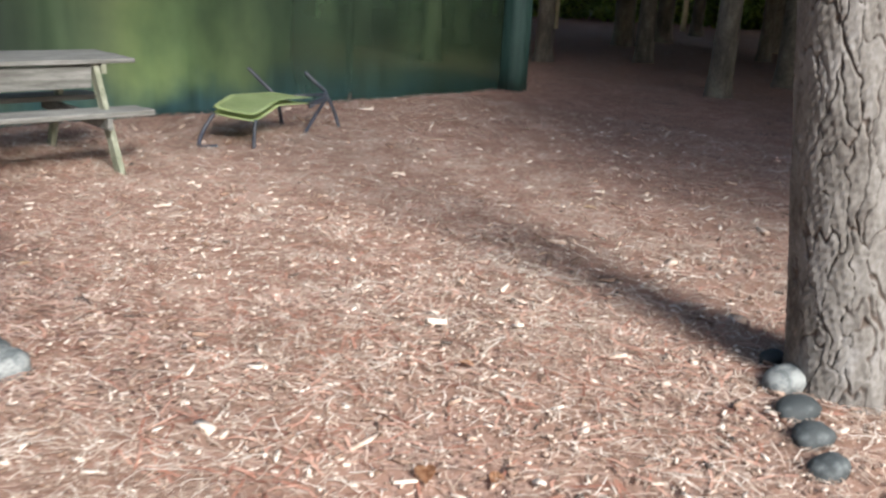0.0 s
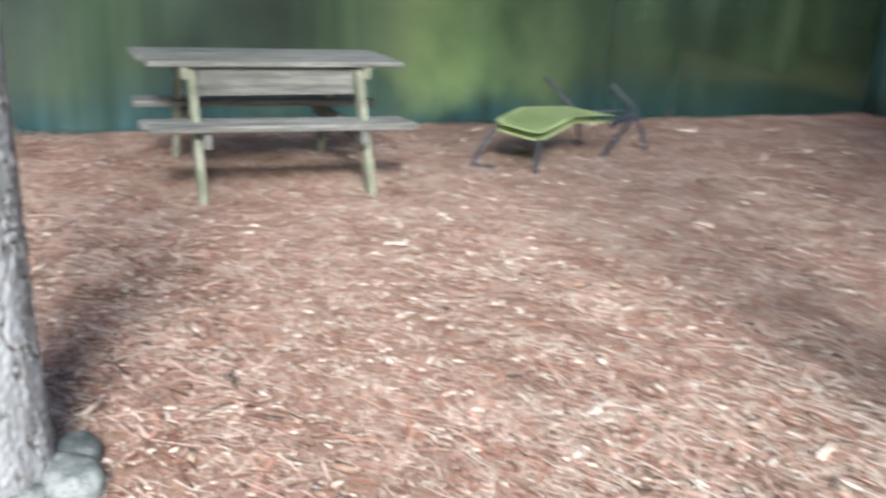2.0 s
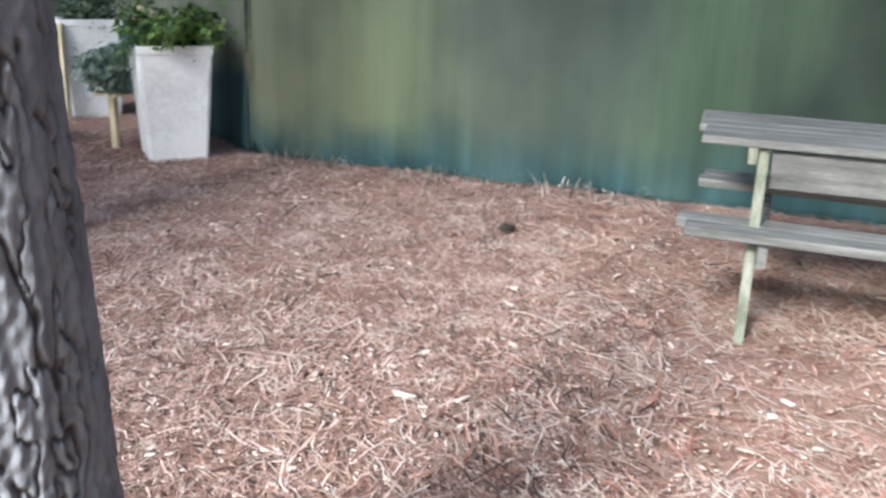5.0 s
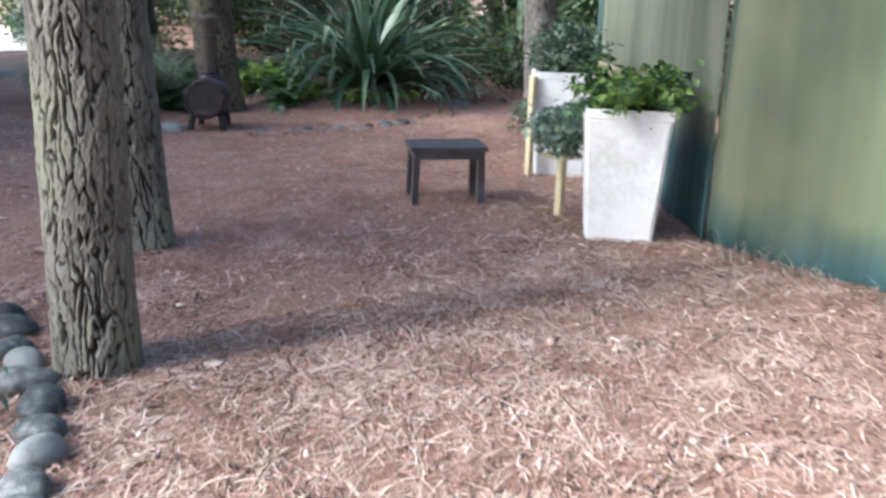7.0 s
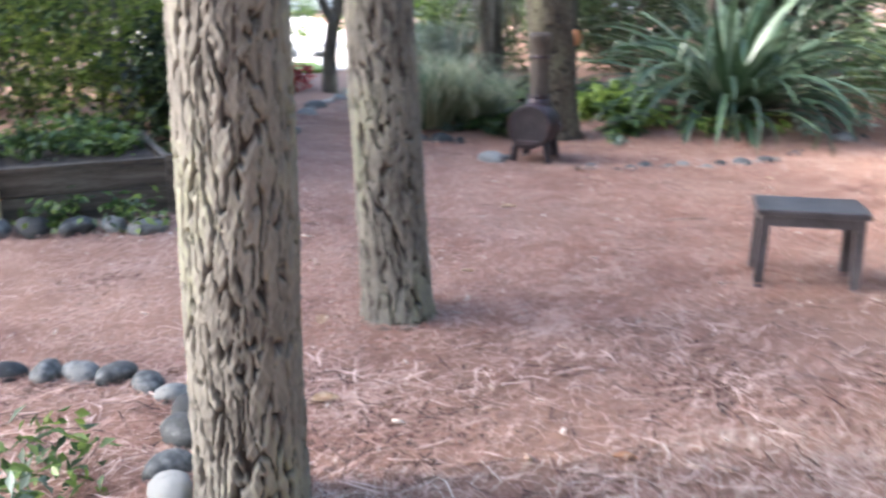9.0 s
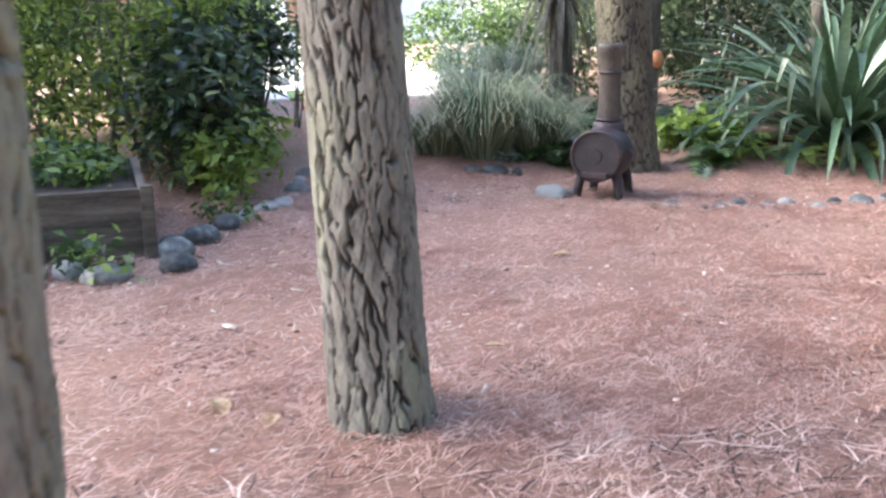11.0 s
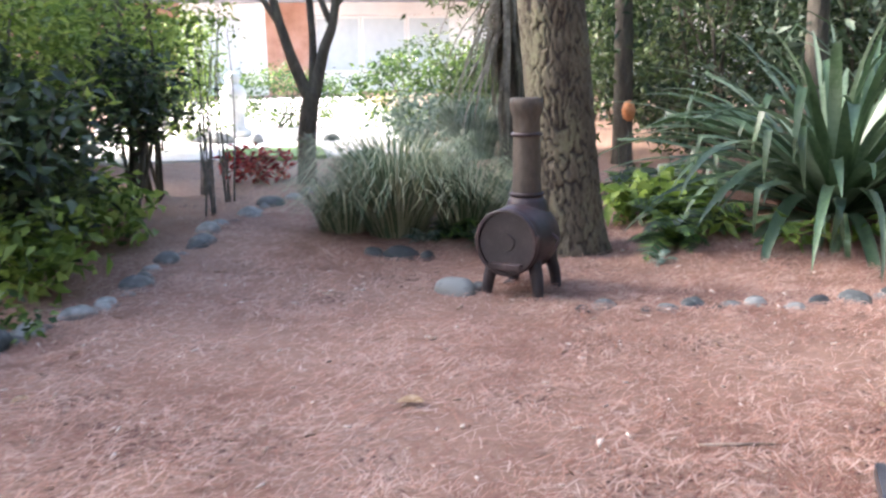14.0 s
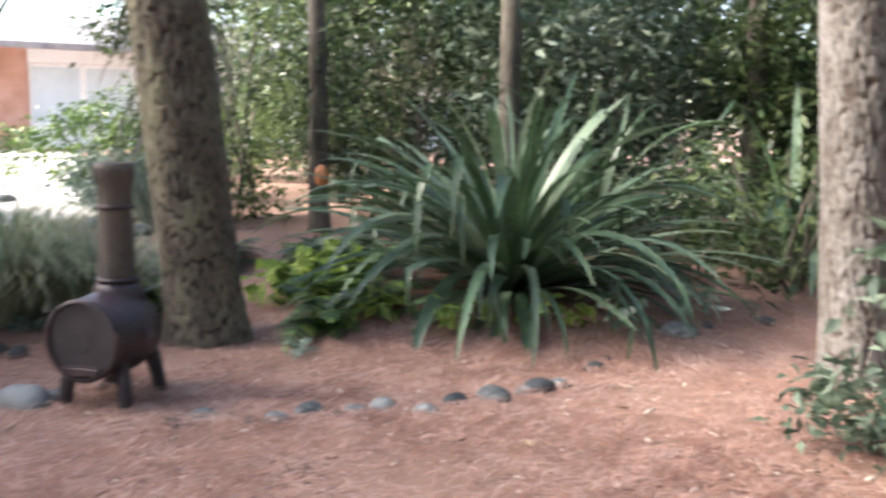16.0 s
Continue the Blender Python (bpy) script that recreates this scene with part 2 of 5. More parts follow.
POST_GREEN = material("dark_teal_cloth", [(.006, .022, .02), (.012, .04, .034), (.025, .06, .05)], 3, .7, .3, 40, (3, 3, .5))


# ---- building helpers ----
def slope(y):
    """The garden climbs gently northwards beyond the glade."""
    return .042 * min(max(0.0, y - 6.5), 40)


def bed_rise(x, y):
    """The planted bed beyond its stone edging is slightly raised."""
    edge = 6.15 - .04 * (x - 9.5) + .03 * (x - 10) ** 2
    return .07 * min(1, max(0, (y - edge - .15) / .7)) * min(1, max(0, (x - 8.9) / .6)) * min(1, max(0, 14 - x))


def ground_height(X, Y):
    edge = 6.15 - .04 * (X - 9.5) + .03 * (X - 10) ** 2
    bed = .07 * np.clip((Y - edge - .15) / .7, 0, 1) * np.clip((X - 8.9) / .6, 0, 1) * np.clip(14 - X, 0, 1)
    return bed + .042 * np.clip(Y - 6.5, 0, 40)


def thing(name, at, label, category, group="", rz=0.0, kind=""):
    ob = new(name)
    ob.matrix_world = pose(at[0], at[1], at[2] + slope(at[1]), 0, 0, rz)
    return tagged(ob, label, category, group, kind)


def link_mesh(name, me, parent=None, at=None, label=""):
    ob = new(name, me)
    if parent is not None:
        ob.parent = parent
    if at is not None:
        ob.matrix_basis = at
    if label:
        ob["label"] = label
    return ob


def part(name, bm, mat, parent=None, label="", smooth=False, at=None):
    me = bpy.data.meshes.new(name)
    bmesh.ops.recalc_face_normals(bm, faces=bm.faces)
    bm.to_mesh(me)
    bm.free()
    me.materials.append(mat)
    if smooth:
        me.shade_smooth()
    return link_mesh(name, me, parent, at, label)


def np_mesh(name, verts, faces, mat, smooth=False):
    """A mesh from arrays: vertices (n, 3), faces (m, k) of one size."""
    verts, faces = np.asarray(verts, "f").reshape(-1, 3), np.asarray(faces, "i")
    me = bpy.data.meshes.new(name)
    me.vertices.add(len(verts))
    me.vertices.foreach_set("co", verts.ravel())
    me.loops.add(faces.size)
    me.loops.foreach_set("vertex_index", faces.ravel())
    me.polygons.add(len(faces))
    me.polygons.foreach_set("loop_start", np.arange(0, faces.size, faces.shape[1], dtype="i"))
    if smooth:
        me.polygons.foreach_set("use_smooth", np.ones(len(faces), bool))
    me.update(calc_edges=True)
    me.materials.append(mat)
    return me


def board(size, bevel=.006, at=(0, 0, 0), rot=(0, 0, 0), wobble=.002, taper=(1, 1)):
    """A plank or block with softened, slightly uneven edges."""
    bm = bmesh.new()
    bmesh.ops.create_cube(bm, size=1)
    for v in bm.verts:
        k = taper if v.co.z > 0 else (1, 1)
        v.co = Vector((v.co.x * size[0] * k[0], v.co.y * size[1] * k[1], v.co.z * size[2]))
    if bevel:
        bmesh.ops.bevel(bm, geom=bm.edges[:], offset=bevel, segments=2, affect="EDGES", profile=.6)
    for v in bm.verts:
        v.co += Vector([random.uniform(-wobble, wobble) for _ in range(3)])
    bm.transform(pose(*at, *rot))
    return bm


def lathe(profile, n=32, close=True):
    """A turned shape from (radius, height) pairs."""
    bm = bmesh.new()
    rings = [[bm.verts.new((r * math.cos(2 * math.pi * i / n), r * math.sin(2 * math.pi * i / n), z)) for i in range(n)] for r, z in profile]
    for a, b in zip(rings, rings[1:]):
        for i in range(n):
            bm.faces.new((a[i], a[(i + 1) % n], b[(i + 1) % n], b[i]))
    if close:
        bm.faces.new(rings[0][::-1]), bm.faces.new(rings[-1])
    return bm


def tube(points, radius, n=8, end=None):
    """A round bar along points, tapering to end."""
    pts = [Vector(p) for p in points]
    end = radius if end is None else end
    bm = bmesh.new()
    rings = []
    side = Vector((0, 0, 1)).cross(pts[1] - pts[0])
    side = side.normalized() if side.length > 1e-4 else Vector((1, 0, 0))
    for i, p in enumerate(pts):
        d = (pts[min(i + 1, len(pts) - 1)] - pts[max(i - 1, 0)]).normalized()
        side = (side - d * side.dot(d)).normalized()
        up = d.cross(side)
        r = radius + (end - radius) * i / (len(pts) - 1)
        rings.append([bm.verts.new(p + (side * math.cos(a) + up * math.sin(a)) * r) for a in (2 * math.pi * j / n for j in range(n))])
    for a, b in zip(rings, rings[1:]):
        for j in range(n):
            bm.faces.new((a[j], a[(j + 1) % n], b[(j + 1) % n], b[j]))
    bm.faces.new(rings[0][::-1]), bm.faces.new(rings[-1])
    return bm


def smooth_path(points, steps=6):
    """Points along a soft curve through the given ones."""
    p = [Vector(q) for q in points]
    p = [p[0] * 2 - p[1]] + p + [p[-1] * 2 - p[-2]]
    out = []
    for a, b, c, d in zip(p, p[1:], p[2:], p[3:]):
        for i in range(steps):
            t = i / steps
            out.append(.5 * (2 * b + (c - a) * t + (2 * a - 5 * b + 4 * c - d) * t * t + (3 * b - a - 3 * c + d) * t ** 3))
    return out + [p[-2]]


def bark_trunk(name, r0, r1, height, lean, mat, seed, nu=150, dz=.009, fine_to=2.3, cell=(.05, .17), depth=.018, flare=.05, crack=.16):
    """A pine trunk with flat raised bark plates and narrow deep fissures between them; the mesh keeps how far each
    point is plate or fissure, where inner bark and crack shade are painted.
    """
    rng = np.random.default_rng(seed)
    zs = np.concatenate([np.arange(-.06, fine_to, dz), np.linspace(fine_to, height, 14)])
    th = np.linspace(0, 2 * np.pi, nu, endpoint=False)
    T, Z = np.meshgrid(th, zs)

    def wave(n, a_most, b_most):
        s = np.zeros(T.shape)
        for _ in range(n):
            a, b = rng.integers(0, a_most + 1), rng.uniform(-b_most, b_most)
            s += np.sin(a * T + b * Z + rng.uniform(0, 6.28)) / n ** .5
        return s

    cols, rows_n = max(6, round(2 * np.pi * r0 / cell[0])), int(height / cell[1]) + 8
    U = T / (2 * np.pi) * cols + .30 * wave(5, 5, 14) + .16 * wave(6, 16, 50) + .06 * wave(6, 40, 130)
    V = Z / cell[1] + 3 + .35 * wave(5, 8, 8) + .12 * wave(6, 30, 40)
    jit = rng.random((cols, rows_n, 3))
    f1, f2, lift = np.full(T.shape, 9.0), np.full(T.shape, 9.0), np.zeros(T.shape)
    iu, iv = np.floor(U).astype(int), np.floor(V).astype(int)
    for a in (-1, 0, 1):
        for b in (-2, -1, 0, 1, 2):
            cu, cv = iu + a, iv + b
            j = jit[cu % cols, np.clip(cv, 0, rows_n - 1)]
            d = np.hypot(cu + .5 + .9 * (j[..., 0] - .5) - U, (cv + j[..., 1] - V) * .55)
            near = d < f1
            f2 = np.where(near, f1, np.minimum(f2, d))
            lift = np.where(near, j[..., 2], lift)
            f1 = np.where(near, d, f1)
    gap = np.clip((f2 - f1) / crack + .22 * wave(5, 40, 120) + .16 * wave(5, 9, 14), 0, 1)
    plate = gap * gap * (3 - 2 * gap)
    flake = np.clip(wave(6, 34, 70) * .5 + .5, 0, 1)
    grain = .0015 * wave(7, 60, 220) + .0022 * np.round(flake * 2.4) / 2.4 + .0016 * wave(5, 20, 30)
    fade = np.clip((fine_to - Z) / .4, 0, 1)
    up = np.clip(Z, 0, None)
    R = r0 + (r1 - r0) * up / height + flare * np.exp(-up / .14) * (.75 + .25 * np.sin(T * 5 + seed)) + .006 * wave(4, 3, 3)
    R = R + fade * (depth * (plate - .8) + depth * .3 * lift * plate + grain)
    X, Y = R * np.cos(T) + lean[0] * Z, R * np.sin(T) + lean[1] * Z
    k, m = len(zs), nu
    i, j = np.meshgrid(np.arange(k - 1), np.arange(m), indexing="ij")
    q = np.stack([i * m + j, i * m + (j + 1) % m, (i + 1) * m + (j + 1) % m, (i + 1) * m + j], -1).reshape(-1, 4)
    me = np_mesh(name, np.stack([X, Y, Z], -1), q, mat, smooth=False)
    layer = me.attributes.new("plate_mask", "FLOAT", "POINT")
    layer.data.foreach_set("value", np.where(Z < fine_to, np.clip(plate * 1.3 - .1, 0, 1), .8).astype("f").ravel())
    return me


def leaves(name, centres, normals_up, length, width, mat, rng, droop=.3, tilt=.9):
    """Many small folded leaves at the given places; length and width in metres, each varied."""
    c = np.asarray(centres, float)
    n = len(c)
    az = rng.uniform(0, 2 * np.pi, n)
    el = rng.normal(-droop, tilt * .5, n)
    d = np.stack([np.cos(az) * np.cos(el), np.sin(az) * np.cos(el), np.sin(el)], 1)
    up = np.tile([0, 0, 1.0], (n, 1)) + rng.normal(0, normals_up, (n, 3))
    s = np.cross(d, up)
    s /= np.linalg.norm(s, axis=1, keepdims=True) + 1e-9
    nrm = np.cross(s, d)
    L = (length * rng.uniform(.6, 1.3, n))[:, None]
    W = (width * rng.uniform(.7, 1.25, n))[:, None]
    base, tip = c, c + d * L - nrm * L * .12
    mid = c + d * L * .45
    left, right = mid + s * W * .5 + nrm * W * .18, mid - s * W * .5 + nrm * W * .18
    v = np.stack([base, left, tip, right], 1).reshape(-1, 3)
    k = np.arange(n)[:, None] * 4
    f = np.concatenate([k + [0, 1, 2], k + [0, 2, 3]])
    return np_mesh(name, v, f, mat)


def clumps(rng, centre, size, n_clumps, per, spread):
    """Leaf places in uneven clumps within a rounded mass."""
    out = []
    for _ in range(n_clumps):
        d = rng.normal(size=3)
        d /= np.linalg.norm(d)
        p = np.array(centre) + d * np.array(size) * rng.uniform(.45, 1.0) ** .6
        out.append(p + rng.normal(0, spread, (per, 3)) * [1, 1, .75])
    pts = np.concatenate(out)
    return pts[pts[:, 2] > .03]


def strap(length, width, rise, fold, n=11, twist=0.0, crease=None):
    """One sword-shaped leaf growing from the origin along +x, arching over."""
    bm = bmesh.new()
    rows = []
    x = z = 0.0
    for i in range(n + 1):
        t = i / n
        ang = rise - fold * t ** 1.6
        if crease and t > crease:
            ang -= 1.5
        w = width * min(1, .55 + 2.2 * t) * (1 - t ** 4) ** .8
        c, s = math.cos(twist * t), math.sin(twist * t)
        rows.append([bm.verts.new((x, -w * .5 * c, z + w * .16 + w * .5 * s)), bm.verts.new((x, 0, z)), bm.verts.new((x, w * .5 * c, z + w * .16 - w * .5 * s))])
        x += math.cos(ang) * length / n
        z += math.sin(ang) * length / n
    for a, b in zip(rows, rows[1:]):
        for k in (0, 1):
            bm.faces.new((a[k], a[k + 1], b[k + 1], b[k]))
    return bm


def mesh_of(name, bm, mat, smooth=True):
    me = bpy.data.meshes.new(name)
    bm.to_mesh(me)
    bm.free()
    me.materials.append(mat)
    if smooth:
        me.shade_smooth()
    return me


# ---- ground: one sheet, fine where people walk, reaching to the horizon ----
def ground_sheet():
    far = [300, 180, 110, 70, 45, 30, 22]
    xs = np.array([4 - d for d in far] + list(np.arange(-14, 18, .1)) + [4 + d for d in reversed(far)])
    ys = np.array([0 - d for d in far] + list(np.arange(-18, 18, .1)) + [d for d in reversed(far)])
    X, Y = np.meshgrid(xs, ys)
    Z = .008 * np.sin(X * 3.1 + np.sin(Y * 2.3)) * np.sin(Y * 2.7 + 1) + .006 * np.sin(X * 9 + Y * 5) * np.sin(Y * 11 - X * 4)
    Z += np.random.default_rng(3).normal(0, .003, X.shape)
    Z += ground_height(X, Y)
    r, c = len(ys), len(xs)
    i, j = np.meshgrid(np.arange(r - 1), np.arange(c - 1), indexing="ij")
    q = np.stack([i * c + j, i * c + j + 1, (i + 1) * c + j + 1, (i + 1) * c + j], -1).reshape(-1, 4)
    ob = new("ground", np_mesh("ground", np.stack([X, Y, Z], -1), q, GROUND, smooth=True))
    return tagged(ob, "reddish brown forest floor of needles and bark", "ground", kind="structure")


ground_sheet()
path_gravel = part("garden_path", board((5.8, 12, .05), .01, (6.75, 19.2, slope(19.2)), (2.4, 0, 0)), GRAVEL)
tagged(path_gravel, "pale gravel garden path in bright daylight", "path", kind="structure")
lawn = part("lawn", board((1.3, 1.0, .06), .02, (6.75, 13.6, .02 + slope(13.6)), (2.4, 0, 0)), LAWN)
tagged(lawn, "small patch of bright green lawn", "lawn", kind="structure")


# ---- windbreak fence ----
def cloth_sheet(name, length, height, rng_seed, parent, at, mat=None):
    rng = np.random.default_rng(rng_seed)
    ys, zs = np.linspace(0, length, int(length / .08)), np.linspace(-.03, height, 26)
    Y, Z = np.meshgrid(ys, zs)
    X = .015 * np.sin(Y * 2.2 + rng_seed) + .012 * np.sin(Y * 7 + Z * .8) + .006 * np.sin(Y * 19 + np.sin(Z * 3))
    X += np.where(Z < .12, .03 * (.12 - Z) / .12 * np.sin(Y * 5), 0)
    r, c = Y.shape
    front, back = np.stack([X, Y, Z], -1).reshape(-1, 3), np.stack([X + .005, Y, Z], -1).reshape(-1, 3)
    i, j = np.meshgrid(np.arange(r - 1), np.arange(c - 1), indexing="ij")
    q = np.stack([i * c + j, (i + 1) * c + j, (i + 1) * c + j + 1, i * c + j + 1], -1).reshape(-1, 4)
    rim = np.concatenate([np.arange(c), np.arange(1, r) * c + c - 1, (r - 1) * c + np.arange(c - 2, -1, -1), np.arange(r - 2, 0, -1) * c])
    nxt = np.roll(rim, -1)
    k = r * c
    sides = np.stack([rim, nxt, nxt + k, rim + k], 1)
    me = np_mesh(name, np.concatenate([front, back]), np.concatenate([q, q[:, ::-1] + k, sides]), mat or CLOTH, smooth=True)
    return link_mesh(name, me, parent, at)


fence = thing("windbreak_fence", (8.20, -10.6, 0), "tall green windbreak cloth fence with tonal streaks", "fence", rz=-2.3, kind="structure")
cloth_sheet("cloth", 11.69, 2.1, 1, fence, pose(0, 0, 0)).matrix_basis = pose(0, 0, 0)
folds = lathe([(.20, -.05), (.195, .3), (.2, .9), (.19, 1.5), (.2, 2.15)], 40)
for v in folds.verts:
    a = math.atan2(v.co.y, v.co.x)
    v.co.x *= 1 + .05 * math.sin(a * 9 + v.co.z)
    v.co.y *= 1 + .05 * math.sin(a * 7)
part("end_post", folds, POST_GREEN, fence, "thick post wrapped in dark teal cloth", True, pose(-.08, 0, 0))
part("corner_post", lathe([(.02, -.05), (.02, 1.0), (.02, 2.12)], 12), POST_GREEN, fence, "", True, pose(.045, 11.66, 0))
for y in (2.9, 5.8, 8.7):
    part("post", lathe([(.045, -.05), (.045, 1.0), (.043, 2.15)], 14), BARK_DARK, fence, "", True, pose(.07, y, 0))
side = thing("windbreak_fence", (8.672, 1.085, 0), "pale green windbreak cloth panel running back from the corner", "fence", rz=-40, kind="structure")
cloth_sheet("cloth", 3.95, 2.1, 4, side, pose(0, .0, 0), CLOTH_PALE)
part("post", lathe([(.05, -.05), (.05, 2.2)], 14), POST_GREEN, side, "", True, pose(0, 3.95, 0))


# ---- pine trees ----
def crown_mesh(seed, radius=2.7, z0=4.4, z1=9.6, n=170, per=26):
    rng = np.random.default_rng(seed)
    pts = []
    for _ in range(n):
        z = rng.uniform(z0, z1)
        r = radius * (1.05 - .55 * (z - z0) / (z1 - z0)) * math.sqrt(rng.uniform(.04, 1))
        a = rng.uniform(0, 2 * np.pi)
        pts.append(np.array([r * math.cos(a), r * math.sin(a), z]) + rng.normal(0, .22, (per, 3)))
    return leaves("crown", np.concatenate(pts), .8, .42, .15, PINE_GREEN, rng, .1, 1.2)


def limbs_mesh(seed, mat):
    rng = random.Random(seed)
    bm = bmesh.new()
    for k in range(9):
        z, a = 4.2 + k * .5, rng.uniform(0, 6.28)
        l = rng.uniform(1.2, 2.0) * (1 - k * .06)
        p = [(0, 0, z), (math.cos(a) * l * .5, math.sin(a) * l * .5, z + .25), (math.cos(a) * l, math.sin(a) * l, z + .65)]
        b = tube(p, .045, 6, .012)
        tmp = bpy.data.meshes.new("limb")
        b.to_mesh(tmp)
        b.free()
        bm.from_mesh(tmp)
        bpy.data.meshes.remove(tmp)
    return mesh_of("limbs", bm, mat)


CROWNS = [crown_mesh(s) for s in (1, 2, 3)]
OPEN_CROWN = crown_mesh(4, 2.0, 5.2, 9.6, 70, 20)
BRANCHES = limbs_mesh(5, BARK_DARK)


def pine(at, r0, r1, lean, mat, seed, label, group="", crown=True, **kw):
    t = thing("pine_tree", (*at, 0), label, "tree", group)
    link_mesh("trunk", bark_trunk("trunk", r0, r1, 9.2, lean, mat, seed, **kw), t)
    if crown:
        m = pose(lean[0] * 7, lean[1] * 7, 0, 0, 0, seed * 77)
        link_mesh("limbs", BRANCHES, t, m), link_mesh("crown", OPEN_CROWN, t, m)
    return t


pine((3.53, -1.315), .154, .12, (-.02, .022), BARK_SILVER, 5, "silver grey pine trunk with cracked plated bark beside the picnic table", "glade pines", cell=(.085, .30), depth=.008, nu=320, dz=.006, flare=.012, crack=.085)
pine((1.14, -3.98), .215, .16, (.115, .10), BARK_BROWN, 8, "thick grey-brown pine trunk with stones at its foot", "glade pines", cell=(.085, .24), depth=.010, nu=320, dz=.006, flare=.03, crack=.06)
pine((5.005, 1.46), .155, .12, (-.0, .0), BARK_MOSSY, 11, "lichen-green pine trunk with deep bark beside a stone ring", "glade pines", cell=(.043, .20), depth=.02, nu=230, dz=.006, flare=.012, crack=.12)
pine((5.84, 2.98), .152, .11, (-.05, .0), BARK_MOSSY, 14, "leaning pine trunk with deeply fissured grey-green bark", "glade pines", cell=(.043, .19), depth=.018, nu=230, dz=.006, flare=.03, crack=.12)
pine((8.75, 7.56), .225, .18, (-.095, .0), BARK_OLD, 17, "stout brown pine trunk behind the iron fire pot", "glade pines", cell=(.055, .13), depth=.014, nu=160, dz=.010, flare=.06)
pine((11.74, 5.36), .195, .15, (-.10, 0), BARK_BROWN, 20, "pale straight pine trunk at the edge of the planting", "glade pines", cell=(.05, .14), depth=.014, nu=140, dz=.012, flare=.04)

# the plantation beyond the fence and behind the planting
WOOD_TRUNKS = [bark_trunk("trunk", .17 + .02 * s, .10, 9.2, (.006 * (s - 1), .008 * s), BARK_DARK, 30 + s, nu=44, dz=.05, cell=(.06, .15), depth=.014, flare=.07) for s in range(3)]


def wood_pine(x, y, k, scale=1.0, label="dark pine trunk in the shaded plantation", group="plantation pines", crown=None):
    t = thing("pine_tree", (x, y, 0), label, "tree", group, rz=(x * 37 + y * 91) % 360)
    t.scale = (scale, scale, 1)
    link_mesh("trunk", WOOD_TRUNKS[k % 3], t), link_mesh("limbs", BRANCHES, t), link_mesh("crown", crown or CROWNS[k % 3], t)
    return t


rng = random.Random(4)
seen_pines = [(10.95, -14.9, 1.0), (9.95, -17.0, .95), (12.9, -21.0, 1.25), (6.35, -15.6, 1.3), (22.5, -35.4, 1.1), (22.1, -41.0, 1), (26.0, -28.6, 1),
              (28.4, -32.7, 1), (20.4, -46.3, 1.1), (15.5, -36, .9), (11.8, -12.6, .9)]
for k, (x, y, s) in enumerate(seen_pines):
    wood_pine(x - .2, y, k, s)
placed = [(x, y) for x, y, _ in seen_pines]
tries = 0
while len(placed) < 150 and tries < 9000:
    tries += 1
    x, y = rng.uniform(-16, 32), rng.uniform(-42, 8)
    # pines west of x -2.5 are unseen, added to shade the plantation floor
    if (-2.5 < x < 10.2 and y > -12.5) or (x <= -2.5 and y > -3.4) or y > 1.5:
        continue
    # keep the long view down the row clear
    if abs((x - 1) * .829 + (y + 1) * .559) < 2.0 and y < -9:
        continue
    if any((x - a) ** 2 + (y - b) ** 2 < 6.2 for a, b in placed):
        continue
    placed.append((x, y))
    wood_pine(x, y, len(placed), rng.uniform(.8, 1.15))
for k, (x, y) in enumerate([(10.6, 11.2), (12.3, 10.2), (15.2, 9.8), (11.6, 13.6), (15.6, 4.9)]):
    wood_pine(x, y, k, .62, "slender dark trunk in the shrubbery", "shrubbery trunks", OPEN_CROWN)
for k, (x, y) in enumerate([(19, 15), (22, 11), (21, 6), (20.5, 2), (14, 17), (17, 18), (23, 17), (15.5, 21), (19.5, 20)]):
    wood_pine(x, y, k + 1, .9, "tall pine behind the shrubbery", "garden pines", OPEN_CROWN)
# the pines from here on are out of view, added only to cast shade
for k, (x, y) in enumerate([(-3.2, 9.4), (-4.8, 7.4)]):
    wood_pine(x, y, k, .9, "tall unseen pine added to shade the garden path", "garden pines", OPEN_CROWN)
wood_pine(-6.6, 5.2, 2, .55, "slender unseen pine added to shade the stone ring", "garden pines")
# unseen pines added so that their crowns hold back the western sun
for k, (x, y) in enumerate([(-1.6, 4.9), (-1.8, 7.2), (-.2, 9.6), (1.6, 13.2), (-.4, 14.6), (-4.4, -6.6), (-2.6, -7.6), (-6.6, -6.0)]):
    wood_pine(x, y, k + 1, 1.0, "tall unseen pine added to cast shade from the west", "western pines", OPEN_CROWN if k < 3 else None)
for x, y in ((17.7, -25.0), (16.0, -30.4)):
    p = thing("timber_pole", (x, y, 0), "pale upright timber pole among the pines", "pole", "pale poles")
    part("shaft", lathe([(.10, -.05), (.095, 1.5), (.09, 4.5)], 14), PALE_WOOD, p, "", True)


